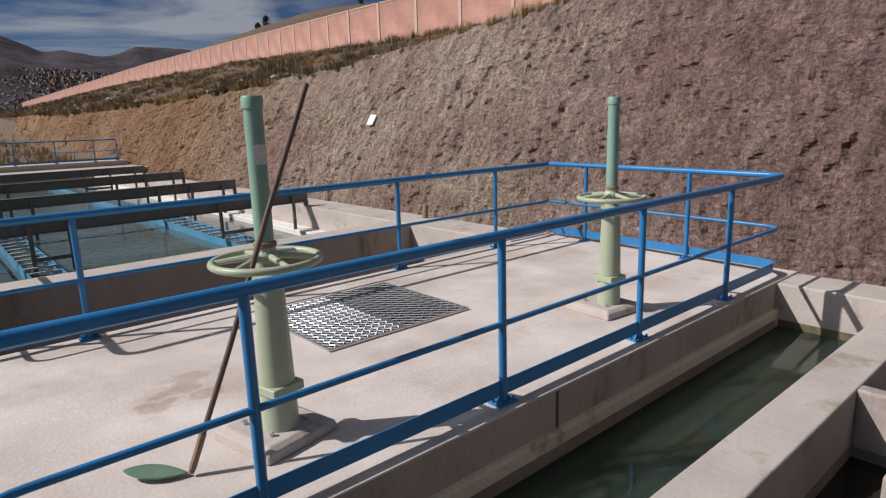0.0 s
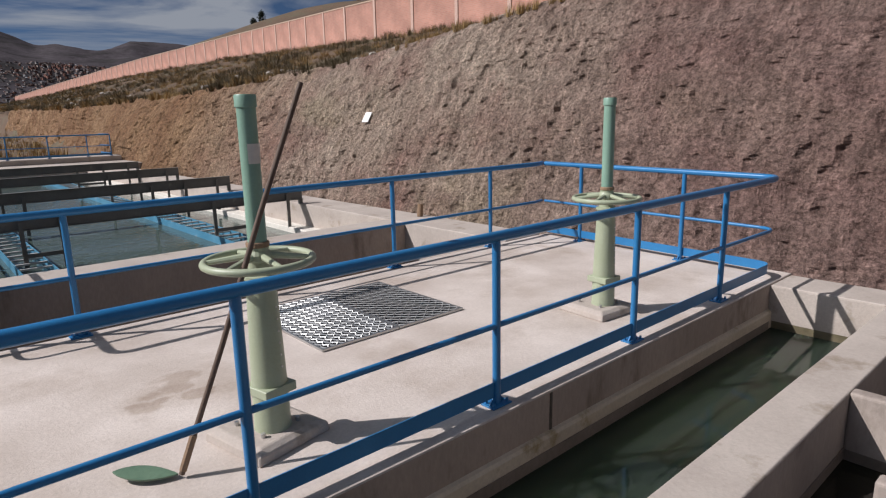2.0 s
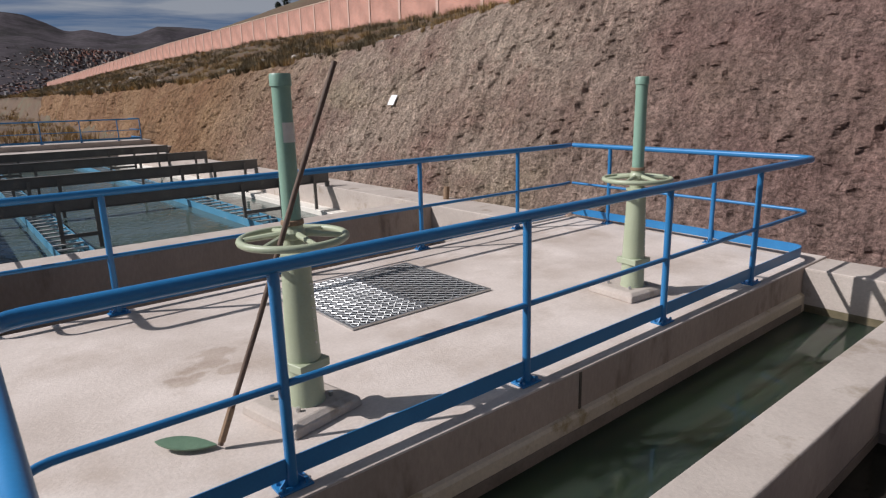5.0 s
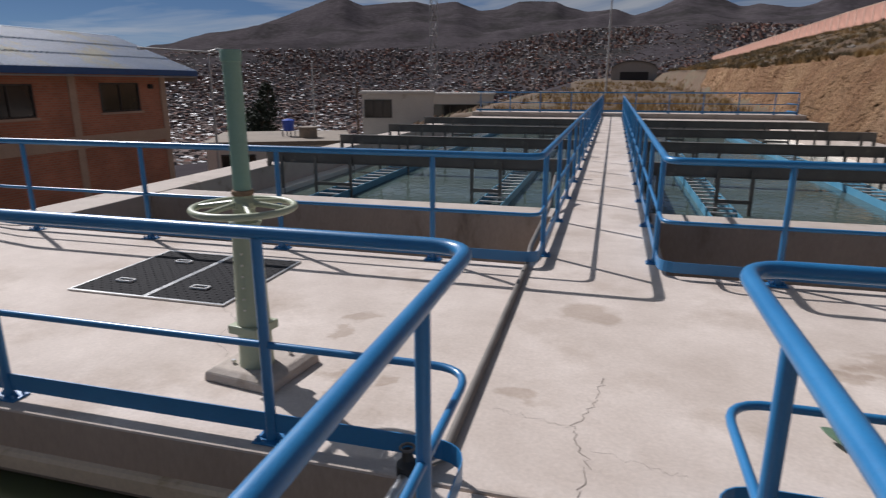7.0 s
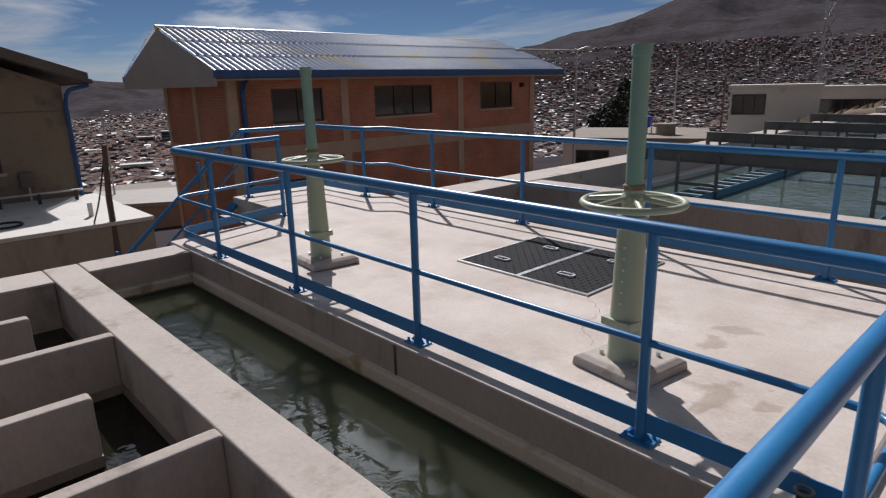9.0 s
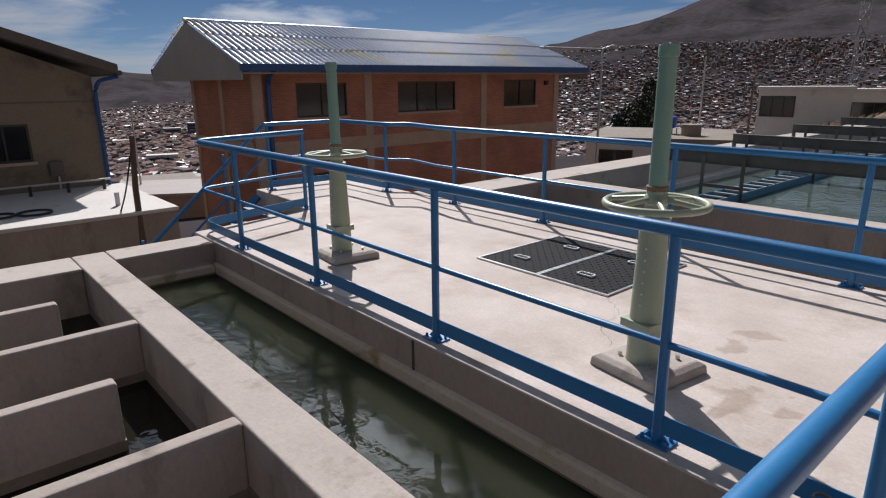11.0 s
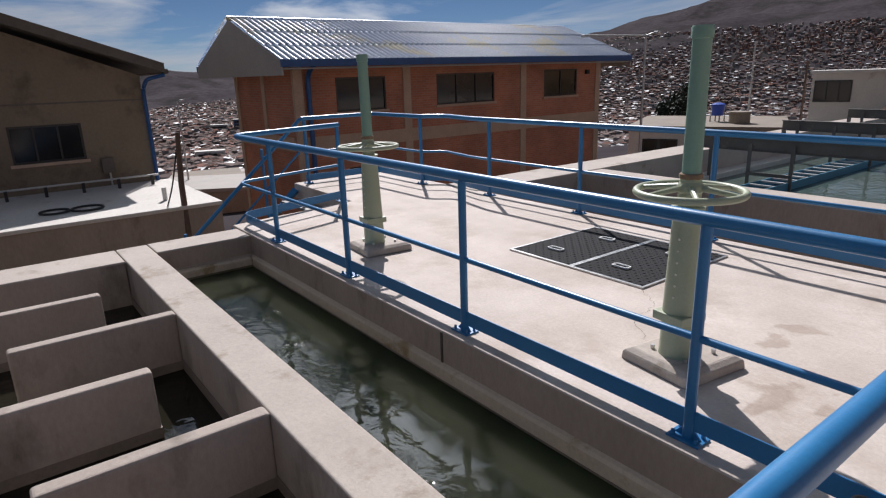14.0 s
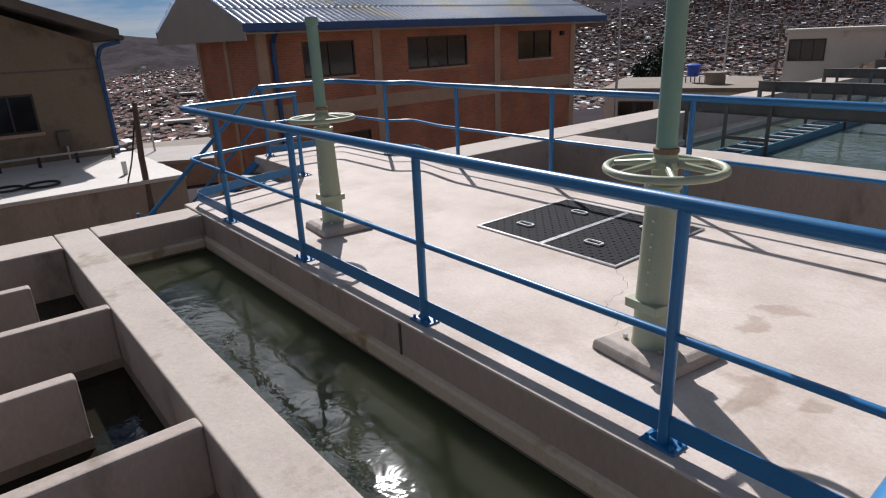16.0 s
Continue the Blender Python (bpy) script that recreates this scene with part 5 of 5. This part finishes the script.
def build_timber_pole():
    p = empty("utility_post", -15.95, 1.75, -6, "leaning grey timber post with a black cable", "post")
    part("shaft", T([(0, 0, 0), (-0.35, 0.1, 5.0), (-0.4, 0.2, 6.3)], 0.09, 8, 0.06), M_STICK, p)
    part("cable", T(rounded([(-0.4, 0.2, 6.2), (-0.5, -0.1, 4.9), (-0.6, -0.5, 3.8), (-0.7, -0.7, 3.0)], 0.3), 0.02, 6), M_CABLE, p)


build_timber_pole()
x, y = polar(-22.8, 52)
wp = empty("utility_post", x, y, -6, "dark thin timber pole standing among the houses", "post")
part("shaft", T([(0, 0, 0), (0, 0, 7.6)], 0.1, 8, 0.07), M_STICK, wp)


def build_tower():
    d, az = 90, -16.0
    x, y = polar(az, d)
    zb, zt = -12, 14
    t = empty("radio_mast", x, y, zb, "slender red and white lattice radio mast", "mast")
    h, w = zt - zb, 0.6
    legs = [(math.cos(a) * w, math.sin(a) * w) for a in (0.5, 2.6, 4.7)]
    for lx, ly in legs:
        part("leg", T([(lx, ly, 0), (lx, ly, h)], 0.06, 6), M_POLE, t)
    for k in range(13):
        z = k * 2
        bm = bmesh.new()
        for i in range(3):
            a, b = legs[i], legs[(i + 1) % 3]
            tube(bm, [(a[0], a[1], z), (b[0], b[1], z + 2)], 0.035, 5)
            tube(bm, [(a[0], a[1], z), (b[0], b[1], z)], 0.035, 5)
        part("brace", bm, M_DARKROOF if k % 2 else M_POLE, t)


build_tower()


def small_building(name, az, d, width, depth, zb, zt, m, label, wins=(), roof=M_ROOFW, turn=0.0, overhang=0.15):
    x, y = polar(az, d)
    b = empty(name, x, y, zb, label, "building")
    b.rotation_euler = (0, 0, radians(turn))
    h = zt - zb
    part("wall", B(-width / 2, width / 2, 0, depth, 0, h), m, b)
    part("roof", B(-width / 2 - overhang, width / 2 + overhang, -overhang, depth + overhang, h + 0.001, h + 0.2, bevel=0.02), roof, b)
    for (wx, wz, ww, wh) in wins:
        fr = bmesh.new()
        for q in ((wx, wx + ww, wz, wz + 0.07), (wx, wx + ww, wz + wh - 0.07, wz + wh), (wx, wx + 0.07, wz + 0.07, wz + wh - 0.07), (wx + ww - 0.07, wx + ww, wz + 0.07, wz + wh - 0.07),
                  (wx + ww * 0.33, wx + ww * 0.33 + 0.06, wz + 0.07, wz + wh - 0.07), (wx + ww * 0.66, wx + ww * 0.66 + 0.06, wz + 0.07, wz + wh - 0.07)):
            box(fr, q[0], q[1], -0.06, 0.0, q[2], q[3])
        w = part("window", fr, M_FRAME, b, "dark window")
        part("pane", B(wx + 0.04, wx + ww - 0.04, -0.03, -0.005, wz + 0.04, wz + wh - 0.04), M_GLASS, w)
    return b


small_building("white_house", -19.1, 46, 5.2, 3, -9, 0.8, M_WHITE, "white rendered flat-roofed building with dark windows", [(-2.45, 8.1, 2.0, 1.3)], turn=19.5)
small_building("white_house", -13.4, 60, 6.2, 3, -9, 0.45, M_WHITE, "low white building with a pale canopy roof behind the tanks", [(-2.6, 7.4, 4.6, 1.2)], turn=13)
small_building("flat_roof_house", -29.8, 33, 7.2, 7, -9, -1.55, M_WHITE, "white house with a tan flat roof and small windows", [(-2.9, 6.1, 1.7, 0.9), (-0.2, 6.2, 0.6, 0.8)], roof=M_ROOFT, turn=26)
for az, d, w, dp, zb, zt, m, rf, turn, label in (
        (-74.6, 36, 6.0, 5, -9, -4.4, M_ANNEX, M_SOFFIT, 60, "low shed with a grey sheet roof below the annex"),
        (-72.3, 46, 4.5, 5, -10, -6.0, M_WHITE, M_ROOFW, 80, "small white house with a pale roof in the valley"),
        (-71.3, 60, 6.0, 5, -12, -7.6, M_BRICK, M_ROOFT, 66, "small brick house with a dusty roof in the valley"),
        (-74.0, 70, 7.0, 6, -13, -8.6, M_PLASTER, M_ROOFT, 75, "brown plastered house with a dusty roof in the valley"),
        (-72.6, 92, 7.0, 6, -17, -11.6, M_BRICK, M_SOFFIT, 58, "brick house with a grey roof in the valley"),
        (-75.0, 105, 8.0, 6, -19, -13.6, M_WHITE, M_SOFFIT, 72, "white house with a grey roof in the valley"),
        (-71.2, 120, 8.0, 7, -22, -16.2, M_PLASTER, M_ROOFW, 80, "brown house with a pale roof in the valley"),
        (-73.4, 150, 9.0, 7, -28, -20.6, M_BRICK, M_ROOFT, 64, "long brick house with a dusty roof in the valley")):
    small_building("valley_house", az, d, w, dp, zb, zt, m, label, [(-w * 0.3, zt - zb - 1.9, w * 0.25, 1.0)], roof=rf, turn=turn)
x, y = polar(-28.9, 36)
wt = empty("water_tank", x, y, -1.04, "blue plastic roof water tank", "water tank")
part("barrel", lathe([(0.27, 0), (0.29, 0.05), (0.33, 0.5), (0.36, 0.52), (0.36, 0.58), (0.12, 0.66)], 16), M_TANKBLUE, wt, smooth=True)
for dx, dy in ((-0.25, -0.25), (0.25, -0.25), (0.25, 0.25), (-0.25, 0.25)):
    part("stand_leg", T([(dx, dy, -0.31), (dx, dy, 0.0)], 0.03, 6), M_BEAM, wt)
x, y = polar(-27.2, 35)
ct = empty("concrete_tank", x, y, -1.35, "round grey concrete roof tank", "water tank")
part("drum", lathe([(0.5, 0), (0.5, 0.46), (0.54, 0.48), (0.54, 0.58)], 18), M_ROOFT, ct)


def build_hangar():
    d, az = 165, 1.6
    x, y = polar(az, d)
    zb = 2.0
    h = empty("hangar", x, y, zb, "grey arched-roof hangar at the end of the dirt road", "building")
    W, H = 11.0, 2.6
    arc = [(W / 2 * math.cos(a), H + 2.2 * math.sin(a)) for a in np.linspace(0, math.pi, 15)]
    for nm, yy, e, m in (("wall", 0.0, 0.0, M_SOFFIT), ("roof", -0.3, 0.25, M_BEAM)):
        bm = bmesh.new()
        pts = [(p[0] * (1 + e * 0.08), p[1] + e) for p in arc] if nm == "roof" else [(W / 2, 0)] + arc + [(-W / 2, 0)]
        if nm == "roof":
            pts = pts + [(p[0], p[1] + 0.01) for p in arc[::-1]]
        f = [bm.verts.new((p[0], yy, p[1])) for p in pts]
        g = [bm.verts.new((p[0], yy + 18, p[1])) for p in pts]
        bm.faces.new(f)
        bm.faces.new(g[::-1])
        for i in range(len(pts)):
            bm.faces.new((f[i], f[(i + 1) % len(pts)], g[(i + 1) % len(pts)], g[i]))
        part(nm, bm, m, h)
    # no opening is cut: a dark panel paints the doorway's shade
    part("doorway_shade", B(-3.4, 3.4, -0.08, -0.01, 0, 2.3), M_FRAME, h, "dark panel in place of a shaded open doorway")
    f = empty("brick_fence", x + 8, y + 4, zb - 0.3, "dark red brick fence beside the hangar", "fence")
    for k in range(6):
        part("panel", B(k * 4, k * 4 + 3.8, -0.1, 0.1, k * 0.12, 2.6 + k * 0.12), M_BRICK, f)


build_hangar()


# ---- trees ----
def tree(x, y, z, h, w, seed, label):
    rnd = random.Random(seed)
    t = empty("tree", x, y, z, label, "tree", "trees")
    bm = T([(0, 0, 0), (0.1, 0, h * 0.5), (0, 0.1, h * 0.9)], w * 0.07, 8, w * 0.02)
    for k in range(7):
        a, zz = rnd.random() * 6.28, h * (0.25 + 0.09 * k)
        tube(bm, [(0, 0, zz), (math.cos(a) * w * 0.35, math.sin(a) * w * 0.35, zz + h * 0.14)], w * 0.025, 5, w * 0.008)
    part("trunk", bm, M_BARK, t)
    verts, faces = [], []
    for _ in range(70):
        u = rnd.random()
        zz = h * (0.18 + 0.82 * u)
        rad = w * 0.5 * (math.sin(math.pi * min(1, 0.18 + 0.82 * u)) ** 0.6) * (0.45 + 0.75 * rnd.random())
        a = rnd.random() * 6.28
        cx, cy = rad * math.cos(a) * 0.8, rad * math.sin(a) * 0.8
        for _l in range(26):
            p = Vector((cx, cy, zz)) + Vector((rnd.gauss(0, 1), rnd.gauss(0, 1), rnd.gauss(0, 1))) * w * 0.075
            u1 = Vector((rnd.gauss(0, 1), rnd.gauss(0, 1), rnd.gauss(0, 1))).normalized() * w * 0.045
            u2 = Vector((rnd.gauss(0, 1), rnd.gauss(0, 1), rnd.gauss(0, 1))).normalized() * w * 0.045
            k = len(verts)
            verts += [tuple(p - u1), tuple(p + u2), tuple(p + u1), tuple(p - u2)]
            faces.append((k, k + 1, k + 2, k + 3))
    me = bpy.data.meshes.new("crown")
    me.from_pydata(verts, [], faces)
    me.materials.append(M_LEAF)
    ob = new("crown", me)
    ob.parent = t


for k, (az, d, e0, e1, w) in enumerate(((-30.7, 60, -5.5, 0.1, 2.3), (-32.4, 62, -5.5, -2.5, 3.4), (-31.4, 58, -5.5, -1.5, 2.6))):
    x, y = polar(az, d)
    zb = 1.5 + d * math.tan(radians(e0))
    tree(x, y, zb, d * (math.tan(radians(e1)) - math.tan(radians(e0))), w, 20 + k, "dark leafy tree between the houses")
for k, (az, d, e0, e1, w) in enumerate(((26.3, 150, 8.3, 9.1, 0.9), (25.6, 150, 8.0, 8.5, 0.8), (34.5, 150, 9.4, 10.6, 0.9))):
    x, y = 0.7 + d * math.sin(radians(az)), -2.15 + d * math.cos(radians(az))
    zb = float(land_z(np.array([x]), np.array([y]))[0]) - 0.2
    tree(x, y, zb, 1.5 + d * math.tan(radians(e1)) - zb, w * 2, 40 + k, "dark small tree on the hill behind the brick wall")


# ---- the town ----
def build_town():
    rnd = random.Random(7)
    groups = {}
    cols = {"adobe": mat("adobe_house", (0.19, 0.15, 0.132), (0.27, 0.215, 0.185), 0.95, scale=0.02, fine=0.4, bump=0, spec=0.05, island=0.5),
            "brick": mat("brick_house_far", (0.16, 0.085, 0.066), (0.23, 0.125, 0.1), 0.95, scale=0.02, fine=0.4, bump=0, spec=0.05, island=0.5),
            "tin": mat("tin_roof_far", (0.34, 0.34, 0.345), (0.6, 0.6, 0.6), 0.55, 0.2, scale=0.02, fine=0.4, bump=0, spec=0.5, island=0.5),
            "grey": mat("grey_house_far", (0.2, 0.19, 0.18), (0.32, 0.3, 0.29), 0.95, scale=0.02, fine=0.4, bump=0, spec=0.05, island=0.5),
            "rust": mat("rusty_roof_far", (0.13, 0.1, 0.092), (0.2, 0.155, 0.138), 0.95, scale=0.02, fine=0.4, bump=0, spec=0.05, island=0.5)}
    for k in cols:
        groups[k] = ([], [])
    pts = []
    for _ in range(72000):
        az = rnd.uniform(-86, 22)
        r = math.exp(rnd.uniform(math.log(330), math.log(2050)))
        if rnd.random() > 0.2 + 0.8 * min(1, (r / 1950) ** 0.6):
            continue
        pts.append((az, r))
    A = np.array(pts)
    X, Y = np.sin(np.radians(A[:, 0])) * A[:, 1], np.cos(np.radians(A[:, 0])) * A[:, 1]
    Z = land_z(X, Y)
    for (az, r), x, y, z in zip(pts, X, Y, Z):
        if (az > -4 and r < 420) or (az < -60 and r < 400):
            continue
        if z > 1.5 + r * math.tan(radians(float(table(TOWN_TOP, az)) + 0.15)):
            continue
        big = rnd.random()
        w, d, h = rnd.uniform(3.2, 7.5), rnd.uniform(3, 6.5), rnd.uniform(1.6, 3.6) + (3 if big > 0.94 else 0)
        a = rnd.gauss(0.35, 0.25) + (1.57 if rnd.random() < 0.5 else 0)
        c, s = math.cos(a), math.sin(a)

        def W(px, py, pz):
            return (x + px * c - py * s, y + px * s + py * c, z + pz)
        body = "adobe" if big < 0.5 else ("brick" if big < 0.85 else "grey")
        v, f = groups[body]
        k = len(v)
        v += [W(sx * w / 2, sy * d / 2, zz) for zz in (-3, h) for sx, sy in ((-1, -1), (1, -1), (1, 1), (-1, 1))]
        f += [(k, k + 1, k + 5, k + 4), (k + 1, k + 2, k + 6, k + 5), (k + 2, k + 3, k + 7, k + 6), (k + 3, k, k + 4, k + 7), (k + 4, k + 5, k + 6, k + 7)]
        roof = rnd.random()
        v, f = groups["tin" if roof < (0.09 if az < -60 else 0.2) else ("brick" if roof < 0.34 else "rust")]
        k = len(v)
        t = rnd.uniform(0.2, 1.7)
        v += [W(-w * 0.53, -d * 0.55, h + 0.05), W(w * 0.53, -d * 0.55, h + 0.05), W(w * 0.53, d * 0.55, h + t), W(-w * 0.53, d * 0.55, h + t),
              W(-w * 0.53, -d * 0.55, h + 0.25), W(w * 0.53, -d * 0.55, h + 0.25), W(w * 0.53, d * 0.55, h + t + 0.2), W(-w * 0.53, d * 0.55, h + t + 0.2)]
        f += [(k, k + 3, k + 2, k + 1), (k + 4, k + 5, k + 6, k + 7), (k, k + 1, k + 5, k + 4), (k + 1, k + 2, k + 6, k + 5), (k + 2, k + 3, k + 7, k + 6), (k + 3, k, k + 4, k + 7)]
    names = {"adobe": "brown adobe houses of the town across the valley", "brick": "red brick houses and roofs of the distant town",
             "tin": "pale tin roofs of the distant town", "grey": "grey concrete houses of the distant town", "rust": "dull rust brown roofs of the distant town"}
    for key, (v, f) in groups.items():
        me = bpy.data.meshes.new("town_houses")
        me.from_pydata(v, [], f)
        me.materials.append(cols[key])
        tagged(new("town_houses", me), names[key], "houses", kind="stuff")


build_town()
for az, d, w, zb, zt, m, label in ((-76.4, 820, 12, -110, -63, M_FARBLUE, "blue office block rising over the low town"), (-71.0, 900, 12, -110, -50, M_FARBLUE, "slender blue office block in the town"),
                                   (-72.6, 900, 22, -115, -56, M_SOFFIT, "grey apartment block in the distant town"), (-73.6, 600, 26, -85, -60, M_WHITE, "long white block in the town")):
    small_building("office_block", az, d, w, 12, zb, zt, m, label, [(-w * 0.42, zt - zb - 4.5 * k, w * 0.84, 2.2) for k in range(1, 5)], turn=-az)


stub = empty("rusty_stub", 6.95, 5.35, 0.012, "short rusty pipe stub standing on the tank wall", "pipe")
part("tube", T([(0, 0, 0), (0.02, 0.0, 0.2)], 0.05, 10, 0.045), M_TWINE, stub)


# ---- small things on the slope ----
nb = empty("notice_board", 0, 0, 0, "small blank white board fixed to the rock slope", "sign")
part("sheet", B(-0.125, 0.125, -0.012, 0.012, -0.135, 0.135, bevel=0.004), M_PAPER, nb)
nb.matrix_basis = pose(9.42, 10.25, 1.6, -32, 0, -90)


def motions():
    walk(water_right, [(0.0, pose(0, 0, 0)), (16.0, pose(-0.6, 0, 0))])
    walk(water_left, [(0.0, pose(0, 0, 0)), (16.0, pose(0.3, 0, 0))])


motions()
